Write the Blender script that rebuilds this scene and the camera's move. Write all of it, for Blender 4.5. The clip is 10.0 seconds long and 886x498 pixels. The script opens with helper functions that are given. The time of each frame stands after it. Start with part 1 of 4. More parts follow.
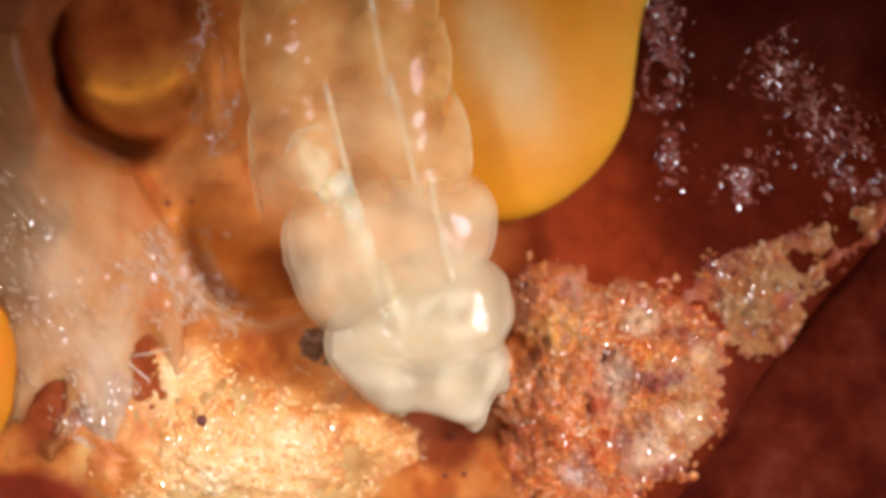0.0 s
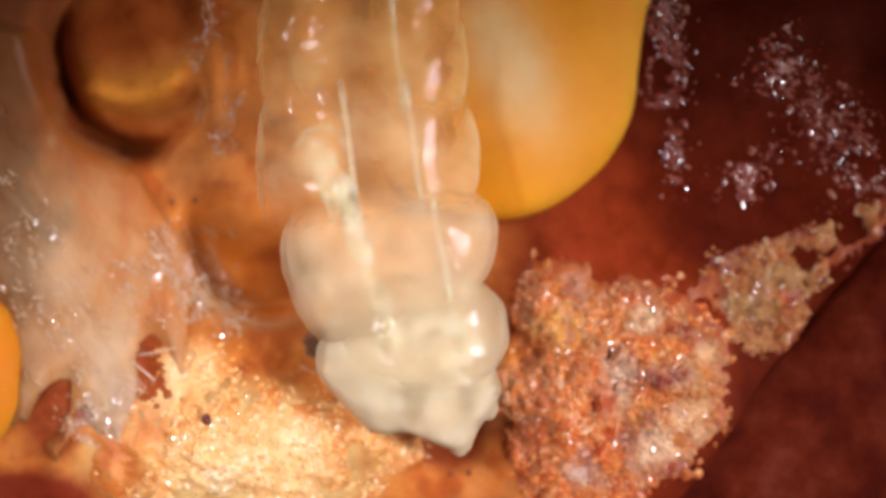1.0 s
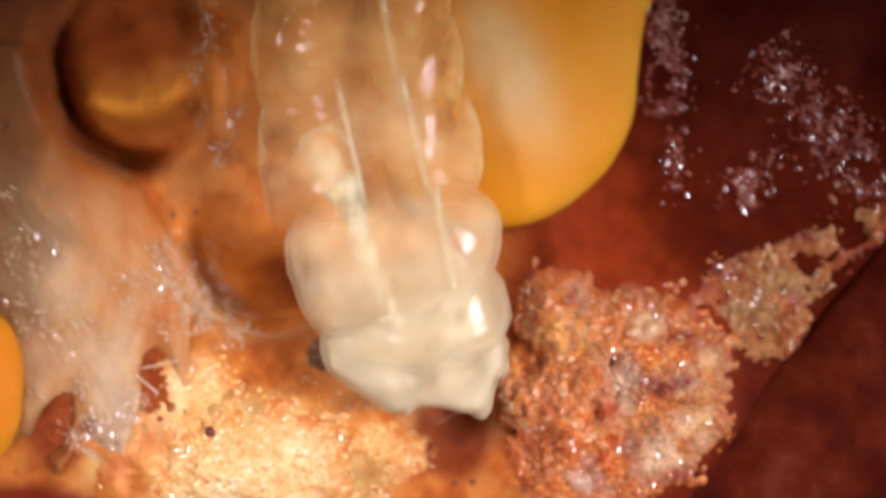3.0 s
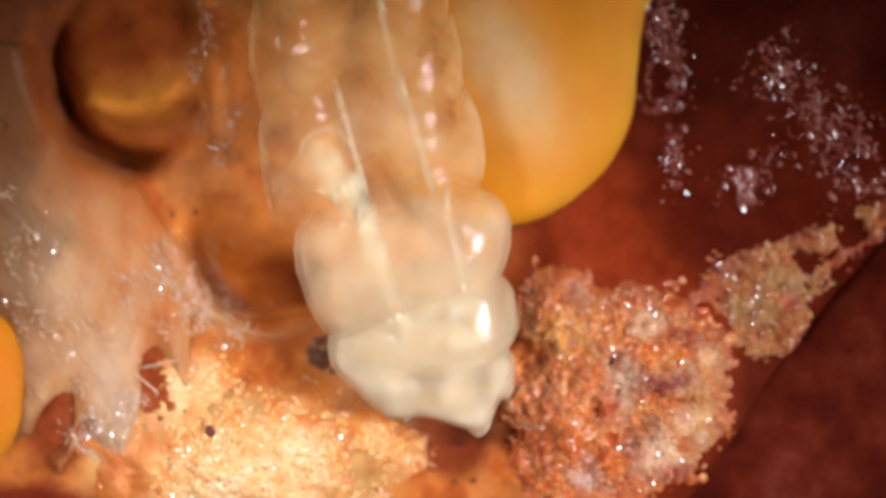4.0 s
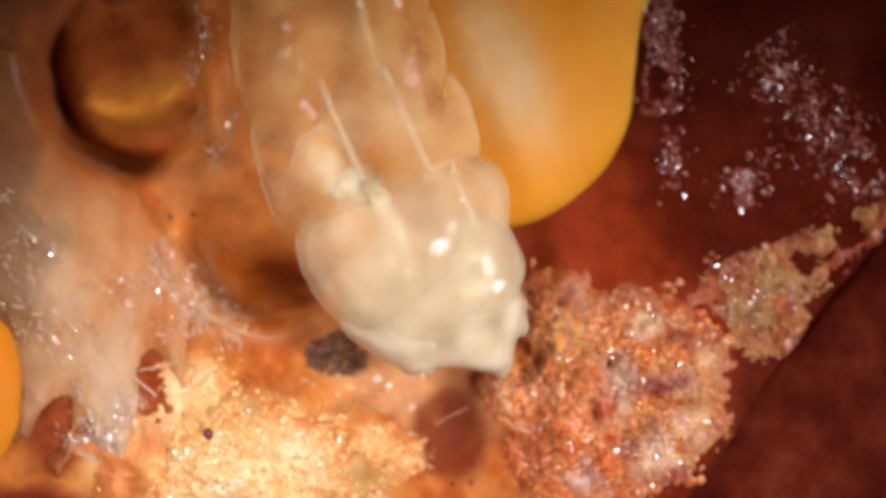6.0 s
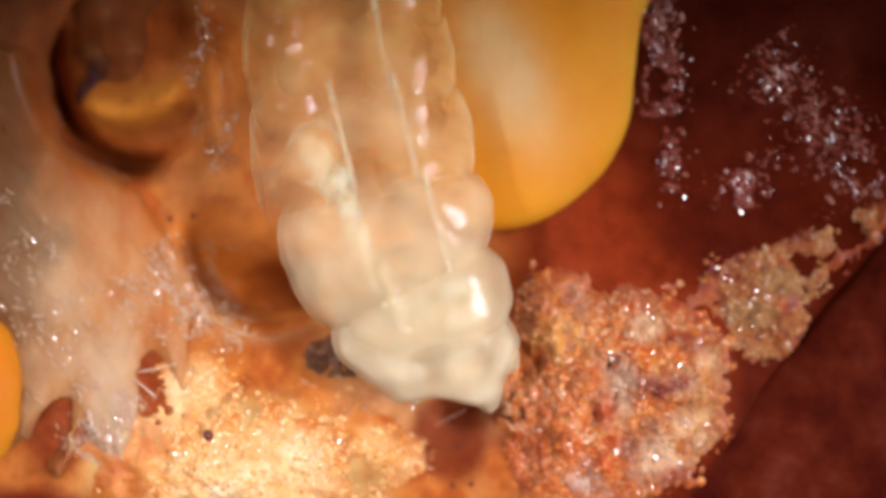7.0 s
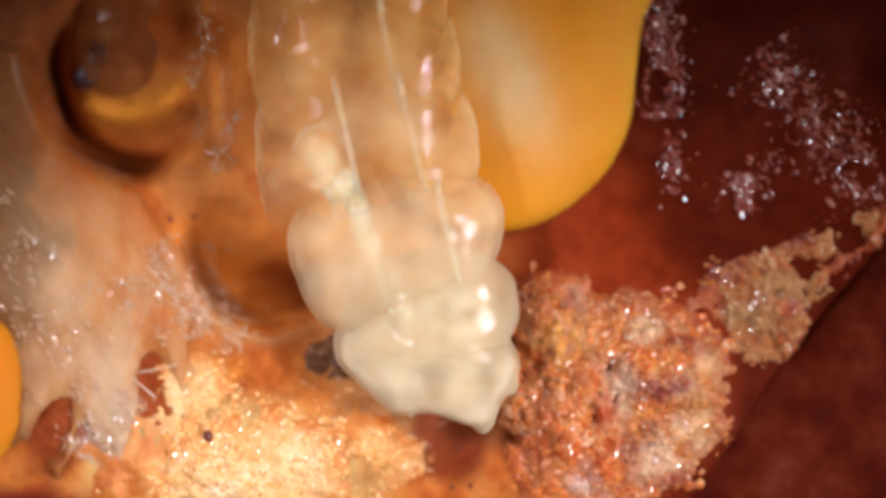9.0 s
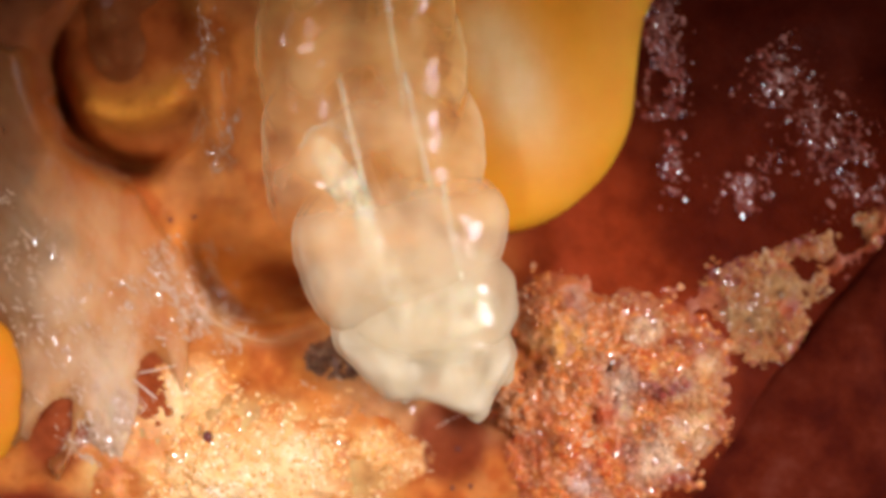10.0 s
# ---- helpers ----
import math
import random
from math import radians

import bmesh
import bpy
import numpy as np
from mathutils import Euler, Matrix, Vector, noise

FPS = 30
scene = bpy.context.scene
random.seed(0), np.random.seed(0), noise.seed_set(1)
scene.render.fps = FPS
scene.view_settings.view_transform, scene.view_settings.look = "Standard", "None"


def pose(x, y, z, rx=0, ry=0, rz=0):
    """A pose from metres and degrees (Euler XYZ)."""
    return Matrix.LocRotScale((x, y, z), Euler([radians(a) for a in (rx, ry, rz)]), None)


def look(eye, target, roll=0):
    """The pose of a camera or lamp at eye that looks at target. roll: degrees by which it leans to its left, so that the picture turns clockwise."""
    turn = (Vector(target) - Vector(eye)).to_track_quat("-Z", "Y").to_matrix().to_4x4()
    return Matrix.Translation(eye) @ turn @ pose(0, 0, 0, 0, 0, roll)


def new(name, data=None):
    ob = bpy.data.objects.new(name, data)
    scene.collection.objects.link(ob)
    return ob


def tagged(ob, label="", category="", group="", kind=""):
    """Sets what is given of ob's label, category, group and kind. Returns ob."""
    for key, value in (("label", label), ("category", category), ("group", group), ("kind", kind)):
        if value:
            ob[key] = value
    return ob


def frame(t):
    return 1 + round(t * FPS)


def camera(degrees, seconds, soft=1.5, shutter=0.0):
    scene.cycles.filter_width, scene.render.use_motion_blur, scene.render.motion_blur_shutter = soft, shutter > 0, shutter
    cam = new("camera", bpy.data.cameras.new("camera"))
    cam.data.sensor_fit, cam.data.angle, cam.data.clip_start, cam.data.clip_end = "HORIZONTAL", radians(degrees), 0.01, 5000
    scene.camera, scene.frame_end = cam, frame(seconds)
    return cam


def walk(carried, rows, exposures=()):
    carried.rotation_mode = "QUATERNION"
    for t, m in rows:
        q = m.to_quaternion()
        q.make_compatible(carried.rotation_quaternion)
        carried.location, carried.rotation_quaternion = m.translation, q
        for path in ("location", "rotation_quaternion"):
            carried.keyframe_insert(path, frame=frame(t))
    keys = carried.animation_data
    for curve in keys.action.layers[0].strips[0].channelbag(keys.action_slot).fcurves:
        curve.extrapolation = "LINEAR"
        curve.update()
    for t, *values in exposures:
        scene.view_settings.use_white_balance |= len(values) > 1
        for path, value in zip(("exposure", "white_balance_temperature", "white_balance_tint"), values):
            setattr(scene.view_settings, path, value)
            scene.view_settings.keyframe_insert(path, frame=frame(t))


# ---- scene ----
def mm(x, y, z, rx=0, ry=0, rz=0):
    """A pose from millimetres and degrees."""
    return pose(x * 0.001, y * 0.001, z * 0.001, rx, ry, rz)


cam = camera(20, 10.0, soft=3.7)
walk(cam, [
    (0.0, mm(0.0231, -0.0396, 17.785, 0, 0, 1.023)), (0.5, mm(0.0129, -0.0310, 17.785, 0, 0, 0.911)), (1.0, mm(-0.0068, -0.0517, 17.785, 0, 0, 0.855)),
    (1.5, mm(-0.0158, -0.0173, 17.785, 0, 0, 0.524)), (2.0, mm(-0.0169, 0.0255, 17.785, 0, 0, 0.214)), (2.5, mm(-0.0181, 0.0199, 17.785, 0, 0, 0.225)),
    (4.0, mm(-0.0156, 0.0052, 17.785, 0, 0, 0.039)), (4.5, mm(-0.0056, -0.0000, 17.785, 0, 0, 0.000)), (5.0, mm(-0.0000, -0.0000, 17.785, 0, 0, 0.000)),
    (5.5, mm(0.0008, 0.0096, 17.785, 0, 0, -0.037)), (7.0, mm(0.0012, 0.0308, 17.785, 0, 0, -0.069)), (7.5, mm(0.0032, 0.0344, 17.785, 0, 0, -0.077)),
    (8.0, mm(0.0041, 0.0456, 17.785, 0, 0, -0.087)), (8.5, mm(0.0012, 0.0372, 17.785, 0, 0, -0.071)), (9.0, mm(-0.0013, 0.0428, 17.785, 0, 0, 0.145)),
    (9.5, mm(0.0038, 0.0592, 17.785, 0, 0, 0.168)), (10.0, mm(-0.0025, 0.0480, 17.785, 0, 0, 0.171)),
])
cam.data.dof.use_dof = True
cam.data.dof.focus_distance = 0.0173
cam.data.dof.aperture_fstop = 80

# ---- light: the lamp of the microscope, from the upper side, and a dim room ----
world = bpy.data.worlds.new("room_light")
scene.world = world
world.use_nodes = True
world.node_tree.nodes["Background"].inputs["Color"].default_value = (0.9, 0.75, 0.62, 1)
world.node_tree.nodes["Background"].inputs["Strength"].default_value = 0.045

for place, power, size, cone, target in (((-0.0070, 0.0030, 0.0137), 0.0064, 0.0006, 25.5, (-0.0005, -0.0014, 0)),
                                         ((-0.0128, 0.0048, 0.0076), 0.0024, 0.0005, 25.5, (-0.0001, -0.0012, 0)),
                                         ((0.0105, -0.0022, 0.0110), 0.0660, 0.0044, 19.0, (-0.0001, -0.0021, 0))):
    led = new("microscope_lamp", bpy.data.lights.new("microscope_lamp", "SPOT"))
    led.data.energy = power
    led.data.color = (1.0, 0.97, 1.03)
    led.data.spot_size = radians(cone)
    led.data.spot_blend = 1.0
    led.data.shadow_soft_size = size
    led.matrix_world = look(place, target)

# ---- numbers: noise over the plane, soft steps ----
table = np.random.RandomState(7).rand(256, 256)


def field(x, y, size, seed=0):
    """Smooth noise from 0 to 1 with lumps of that size."""
    u, v = x / size + seed * 17.3 + 500, y / size + seed * 9.7 + 500
    i, j = np.floor(u).astype(int), np.floor(v).astype(int)
    f, g = u - i, v - j
    f, g = f * f * (3 - 2 * f), g * g * (3 - 2 * g)
    i, j, k, l = i % 256, j % 256, (i + 1) % 256, (j + 1) % 256
    return (table[i, j] * (1 - f) + table[k, j] * f) * (1 - g) + (table[i, l] * (1 - f) + table[k, l] * f) * g


def rough(x, y, size, seed=0, octaves=4):
    total = sum(field(x, y, size / 2 ** o, seed + o) * 0.5 ** o for o in range(octaves))
    return total / sum(0.5 ** o for o in range(octaves)) - 0.5


def soft(a, b, v):
    u = np.clip((v - a) / (b - a), 0, 1)
    return u * u * (3 - 2 * u)


def hump(x, y, cx, cy, rx, ry, turn=0.0):
    """1 in the middle of a turned oval, about 0.37 on its rim."""
    c, s = math.cos(radians(turn)), math.sin(radians(turn))
    dx, dy = x - cx, y - cy
    return np.exp(-(((dx * c + dy * s) / rx) ** 2 + ((dy * c - dx * s) / ry) ** 2))


def oval(x, y, cx, cy, rx, ry, turn=0.0):
    """Distance from a turned oval's middle, 1 on its rim."""
    c, s = math.cos(radians(turn)), math.sin(radians(turn))
    dx, dy = x - cx, y - cy
    return np.sqrt(((dx * c + dy * s) / rx) ** 2 + ((dy * c - dx * s) / ry) ** 2)


def crescent(x, y):
    """1 along the yellow roll of flesh in the bubble hole."""
    u = (x + 2.20) / 0.46
    d = y - (1.00 + 0.15 * u * u + 0.04 * u)
    return np.exp(-(d / np.where(d > 0, 0.17, 0.11)) ** 2) * soft(1.15, 0.55, np.abs(u))


def relief(x, y):
    """Height of the torn fruit flesh in millimetres."""
    z = 0.10 * rough(x, y, 1.1, 3) + 0.04 * rough(x, y, 0.28, 8, 2) * soft(0.9, -0.2, x)
    z = z - 0.42 * hump(x, y, -0.45, 0.6, 0.75, 1.5, 10)          # trough in which the larva lies
    z = z - 0.30 * hump(x, y, 0.0, -1.22, 0.28, 0.26)             # small hollow below its tail
    side = soft(0.45, -0.35, 0.75 * (x + 2.25) + 0.65 * (y - 1.22))
    hole = oval(x, y, -2.25, 1.22, 0.62, 0.68, 20) + 0.25 * rough(x, y, 0.7, 79, 2)
    z = z - 0.34 * side * soft(1.06, 0.92, hole) - 0.30 * soft(-0.05, -0.40, 0.75 * (x + 2.25) + 0.65 * (y - 1.22)) * np.exp(-((hole - 0.96) / 0.13) ** 2) + 0.22 * crescent(x, y)      # bubble hole, steep on one side
    o = oval(x, y, -1.27, 0.10, 0.56, 0.58, -20) + 0.16 * rough(x, y, 0.5, 77, 2)
    side = soft(0.20, -0.35, 0.35 * (x + 1.27) + 0.9 * (y - 0.02))
    z = z - 0.40 * soft(1.08, 0.84, o) * side + 0.020 * np.exp(-((o - 1.17) / 0.08) ** 2) * side   # amber hollow with a swollen lip
    z = z - 0.38 * hump(x, y, -1.00, -0.27, 0.26, 0.13, -22)      # dark gap beside the body
    z = z + 0.38 * hump(x, y, -1.5, -1.55, 1.25, 0.75)            # ochre mound
    z = z + 0.16 * hump(x, y, -0.52, -1.40, 0.34, 0.26)
    z = z + 0.22 * hump(x, y, 1.35, -0.95, 0.85, 0.9)             # under the crumbly lumps
    z = z + 0.25 * hump(x, y, -1.62, 1.5, 0.16, 1.0, 6)           # ridge beside the larva
    z = z + 0.20 * soft(0.9, 2.2, x) * soft(-0.4, 0.8, y) * (0.75 + 0.8 * rough(x, y, 0.9, 21, 3))
    z = z - 0.35 * soft(1.6, 2.4, y)
    far = np.maximum(0, np.hypot(x, y) - 3.4)
    return z - 0.05 * far * far


# ---- materials ----
def material(name, colours, size, roughness=0.4, sss=0.0, depth=0.15, bump=0.0, bump_size=0.05, coat=0.0,
             clear=0.0, tone="", spread=(0.3, 0.7), stretch=(1, 1, 1), grain_turn=0.0, radius=(1.0, 0.45, 0.2), islands=False, shine=0.5, ends=None, mirror=0.028, stained=False, edge_gloss=0.30, patchy=0.0, ior=1.45):
    """A wet organic surface. colours: ramp over noise of that size in millimetres; clear: share that lets light straight through;
    ends: (full, gone, gone at the back, full at the back) along y in millimetres, between which the tissue thins out; patchy: size of the clouds in which it lies."""
    m = bpy.data.materials.new(name)
    m.use_nodes = True
    n, l = m.node_tree.nodes, m.node_tree.links
    p, out = n["Principled BSDF"], n["Material Output"]
    place = n.new("ShaderNodeTexCoord")
    fit = n.new("ShaderNodeMapping")
    fit.inputs["Scale"].default_value = [1000 * s for s in stretch]
    fit.inputs["Rotation"].default_value = (0, 0, radians(grain_turn))
    l.new(place.outputs["Object"], fit.inputs["Vector"])
    grain = n.new("ShaderNodeTexNoise")
    grain.inputs["Scale"].default_value = 1 / size
    grain.inputs["Detail"].default_value = 5
    grain.inputs["Roughness"].default_value = 0.6
    l.new(fit.outputs["Vector"], grain.inputs["Vector"])
    value = grain.outputs["Fac"]
    if islands:
        geo, mix = n.new("ShaderNodeNewGeometry"), n.new("ShaderNodeMath")
        mix.operation = "MULTIPLY_ADD"
        mix.inputs[1].default_value = 0.28
        l.new(geo.outputs["Random Per Island"], mix.inputs[0])
        half = n.new("ShaderNodeMath")
        half.operation = "MULTIPLY"
        half.inputs[1].default_value = 0.75
        l.new(value, half.inputs[0])
        l.new(half.outputs[0], mix.inputs[2])
        value = mix.outputs[0]
    ramp = n.new("ShaderNodeValToRGB")
    while len(ramp.color_ramp.elements) < len(colours):
        ramp.color_ramp.elements.new(0.5)
    for i, c in enumerate(colours):
        e = ramp.color_ramp.elements[i]
        e.position = spread[0] + (spread[1] - spread[0]) * i / max(1, len(colours) - 1)
        e.color = (*c, 1)
    l.new(value, ramp.inputs["Fac"])
    colour = ramp.outputs["Color"]
    if tone:
        paint, mul = n.new("ShaderNodeVertexColor"), n.new("ShaderNodeMix")
        paint.layer_name = tone
        mul.data_type, mul.blend_type = "RGBA", "MULTIPLY"
        mul.inputs[0].default_value = 1.0
        l.new(paint.outputs["Color"], mul.inputs[6])
        l.new(colour, mul.inputs[7])
        colour = mul.outputs[2]
    if stained:
        spot, lay = n.new("ShaderNodeVertexColor"), n.new("ShaderNodeMix")
        spot.layer_name = "stain"
        lay.data_type = "RGBA"
        l.new(spot.outputs["Alpha"], lay.inputs[0])
        l.new(colour, lay.inputs[6])
        l.new(spot.outputs["Color"], lay.inputs[7])
        colour = lay.outputs[2]
    l.new(colour, p.inputs["Base Color"])
    p.inputs["Roughness"].default_value = roughness
    p.inputs["IOR"].default_value = ior
    p.inputs["Specular IOR Level"].default_value = shine
    p.inputs["Coat Weight"].default_value = coat
    p.inputs["Coat Roughness"].default_value = 0.12
    if sss:
        p.inputs["Subsurface Weight"].default_value = sss
        p.inputs["Subsurface Radius"].default_value = radius
        p.inputs["Subsurface Scale"].default_value = depth * 0.001
    if bump:
        fine = n.new("ShaderNodeTexNoise")
        fine.inputs["Scale"].default_value = 1 / bump_size
        fine.inputs["Detail"].default_value = 3
        l.new(fit.outputs["Vector"], fine.inputs["Vector"])
        b = n.new("ShaderNodeBump")
        b.inputs["Strength"].default_value = 1.0
        b.inputs["Distance"].default_value = bump * 0.001
        l.new(fine.outputs["Fac"], b.inputs["Height"])
        l.new(b.outputs["Normal"], p.inputs["Normal"])
        l.new(b.outputs["Normal"], p.inputs["Coat Normal"])
    if clear:
        see, both = n.new("ShaderNodeBsdfTransparent"), n.new("ShaderNodeMixShader")
        both.inputs[0].default_value = 1 - clear
        p.inputs["Specular IOR Level"].default_value = 0.0
        thin = None
        if ends:
            axis = n.new("ShaderNodeSeparateXYZ")
            l.new(fit.outputs["Vector"], axis.inputs[0])
            front, back, thin, body = n.new("ShaderNodeMapRange"), n.new("ShaderNodeMapRange"), n.new("ShaderNodeMath"), n.new("ShaderNodeMath")
            for node, lo, hi in ((front, ends[0], ends[1]), (back, ends[3], ends[2])):
                node.interpolation_type = "SMOOTHSTEP"
                node.inputs["From Min"].default_value, node.inputs["From Max"].default_value = min(lo, hi), max(lo, hi)
                node.inputs["To Min"].default_value, node.inputs["To Max"].default_value = (1, 0) if lo < hi else (0, 1)
                l.new(axis.outputs["Y"], node.inputs["Value"])
            thin.operation = body.operation = "MULTIPLY"
            l.new(front.outputs[0], thin.inputs[0])
            l.new(back.outputs[0], thin.inputs[1])
            l.new(thin.outputs[0], body.inputs[0])
            body.inputs[1].default_value = 1 - clear
            l.new(body.outputs[0], both.inputs[0])
        if patchy:
            cloud, gaps, cover = n.new("ShaderNodeTexNoise"), n.new("ShaderNodeMapRange"), n.new("ShaderNodeMath")
            cloud.inputs["Scale"].default_value, cloud.inputs["Detail"].default_value = 1 / patchy, 3
            gaps.inputs["From Min"].default_value, gaps.inputs["From Max"].default_value, gaps.inputs["To Min"].default_value = 0.36, 0.62, 0.25
            cover.operation = "MULTIPLY"
            l.new(fit.outputs["Vector"], cloud.inputs["Vector"])
            l.new(cloud.outputs["Fac"], gaps.inputs["Value"])
            l.new(gaps.outputs[0], cover.inputs[0])
            if ends:
                l.new(body.outputs[0], cover.inputs[1])
            else:
                cover.inputs[1].default_value = 1 - clear
            l.new(cover.outputs[0], both.inputs[0])
        l.new(see.outputs[0], both.inputs[1])
        l.new(p.outputs[0], both.inputs[2])
        facing, rise, rim = n.new("ShaderNodeLayerWeight"), n.new("ShaderNodeMath"), n.new("ShaderNodeMath")
        gloss, skin = n.new("ShaderNodeBsdfGlossy"), n.new("ShaderNodeMixShader")
        facing.inputs["Blend"].default_value = 0.5
        rise.operation, rim.operation = "POWER", "MULTIPLY_ADD"
        rise.inputs[1].default_value, rim.inputs[1].default_value, rim.inputs[2].default_value = 5.0, edge_gloss if mirror else 0.0, mirror
        l.new(facing.outputs["Facing"], rise.inputs[0])
        l.new(rise.outputs[0], rim.inputs[0])
        gloss.inputs["Roughness"].default_value = roughness
        if thin:
            wet = n.new("ShaderNodeMath")
            wet.operation = "MULTIPLY"
            wet.use_clamp = True
            more = n.new("ShaderNodeMath")
            more.operation = "MULTIPLY"
            l.new(thin.outputs[0], more.inputs[0])
            l.new(thin.outputs[0], more.inputs[1])
            l.new(rim.outputs[0], wet.inputs[0])
            l.new(more.outputs[0], wet.inputs[1])
            l.new(wet.outputs[0], skin.inputs[0])
        else:
            l.new(rim.outputs[0], skin.inputs[0])
        l.new(both.outputs[0], skin.inputs[1])
        l.new(gloss.outputs[0], skin.inputs[2])
        if bump:
            l.new(b.outputs["Normal"], gloss.inputs["Normal"])
            l.new(b.outputs["Normal"], facing.inputs["Normal"])
        l.new(skin.outputs[0], out.inputs["Surface"])
    return m


flesh_mat = material("fruit_flesh", [(0.52, 0.40, 0.36), (0.80, 0.74, 0.70), (1, 1, 1)], 0.30, 0.5, 0.4, 0.25, 0.006, 0.05, tone="tone", shine=0.02)
film_mat = material("fruit_membrane", [(0.42, 0.12, 0.03), (0.54, 0.23, 0.085), (0.61, 0.34, 0.19), (0.67, 0.45, 0.32)], 0.5, 0.45, 0.3, 0.2, 0.010, 0.05,
                    clear=0.35, mirror=0.016, spread=(0.3, 0.66), tone="tone", stretch=(1.0, 0.45, 1.0), grain_turn=-38)
crumb_mat = material("crumbly_flesh", [(0.26, 0.02, 0.020), (0.56, 0.075, 0.014), (0.72, 0.17, 0.026), (0.80, 0.30, 0.065), (0.92, 0.60, 0.30)], 0.36, 0.45, 0.5, 0.16, 0.016, 0.028, 0.12, spread=(0.27, 0.68), tone="tone", stained=True)
ridge_mat = material("ridge_flesh", [(0.26, 0.035, 0.010), (0.44, 0.10, 0.022), (0.60, 0.25, 0.08)], 0.4, 0.45, 0.3, 0.10, 0.016, 0.028, 0.12, tone="tone", stained=True)
ochre_mat = material("ochre_flesh", [(0.58, 0.15, 0.03), (0.76, 0.33, 0.09), (0.85, 0.50, 0.22), (0.90, 0.69, 0.44)], 0.45, 0.45, 0.4, 0.15, 0.016, 0.028, 0.12, spread=(0.28, 0.72), tone="tone", stained=True)
crumb_grain_mat = material("crumb_grains", [(0.48, 0.07, 0.018), (0.66, 0.15, 0.025), (0.76, 0.27, 0.065), (0.88, 0.56, 0.32)], 0.36, 0.15, spread=(0.36, 0.76), islands=True, shine=0.45, stained=True)
ridge_grain_mat = material("ridge_grains", [(0.28, 0.04, 0.012), (0.46, 0.12, 0.026), (0.62, 0.28, 0.09)], 0.4, 0.15, spread=(0.3, 0.75), islands=True, shine=0.45, stained=True)
ochre_grain_mat = material("ochre_grains", [(0.64, 0.20, 0.04), (0.80, 0.38, 0.11), (0.87, 0.53, 0.24), (0.92, 0.74, 0.50)], 0.45, 0.15, spread=(0.28, 0.72), islands=True, shine=0.45, stained=True)
wet_grain_mat = material("wet_red_grains", [(0.14, 0.014, 0.008), (0.20, 0.03, 0.015), (0.30, 0.10, 0.07)], 0.3, 0.20, islands=True, shine=1.0, ior=1.5)
glint_mat = material("wet_glints", [(0.46, 0.20, 0.07), (0.62, 0.38, 0.22)], 0.3, 0.12, islands=True, shine=1.0)
film_glint_mat = material("membrane_glints", [(0.50, 0.26, 0.13), (0.64, 0.42, 0.28)], 0.3, 0.16, islands=True, shine=1.0, ior=2.0)
ochre_glass_mat = material("glassy_ochre_crumbs", [(0.70, 0.28, 0.06), (0.84, 0.48, 0.18), (0.92, 0.70, 0.42)], 0.4, 0.17, spread=(0.25, 0.8), islands=True, shine=1.0, stained=True, ior=1.9)
ridge_glass_mat = material("glassy_ridge_crumbs", [(0.30, 0.07, 0.02), (0.50, 0.20, 0.06), (0.70, 0.44, 0.22)], 0.4, 0.17, spread=(0.25, 0.8), islands=True, shine=1.0, stained=True, ior=1.9)
glassy_mat = material("glassy_crumbs", [(0.54, 0.09, 0.020), (0.70, 0.20, 0.045), (0.88, 0.56, 0.32)], 0.4, 0.19, spread=(0.25, 0.8), islands=True, shine=1.0, stained=True, ior=1.9)
skin_mat = material("fruit_skin", [(0.040, 0.004, 0.002), (0.070, 0.007, 0.003), (0.105, 0.013, 0.005), (0.145, 0.028, 0.015)], 0.42, 0.55, 0.2, 0.2, 0.02, 0.25, shine=0.02)
lobe_mat = material("yellow_pulp", [(0.60, 0.22, 0.009), (0.67, 0.27, 0.013), (0.72, 0.31, 0.018)], 0.7, 0.55, 0.6, 0.5, 0.004, 0.3, tone="tone", shine=0.1)
rot_mat = material("dark_rot", [(0.05, 0.016, 0.006), (0.12, 0.040, 0.014), (0.24, 0.095, 0.035)], 0.07, 0.5, 0.3, 0.1, 0.02, 0.04)
rot_grain_mat = material("rot_grains", [(0.08, 0.028, 0.010), (0.20, 0.085, 0.035), (0.34, 0.19, 0.10)], 0.1, 0.16, islands=True, shine=1.0, ior=1.9)
fibre_mat = material("fibre", [(0.60, 0.40, 0.26), (0.75, 0.6, 0.48)], 0.1, 0.2)
lip_mat = material("silky_strand", [(0.50, 0.22, 0.09), (0.62, 0.34, 0.18)], 0.1, 0.3, 0.3, 0.1)
speck_mat = material("dark_specks", [(0.09, 0.012, 0.01), (0.14, 0.02, 0.012)], 0.1, 0.4)
soft_end, ring, firm, rear = (0.26, 0.50, -0.48, -0.20), (0.10, 0.52, -0.55, -0.20), (0.16, 0.53, -0.66, -0.36), (0.28, 0.58, -9.0, -8.0)
rings = []
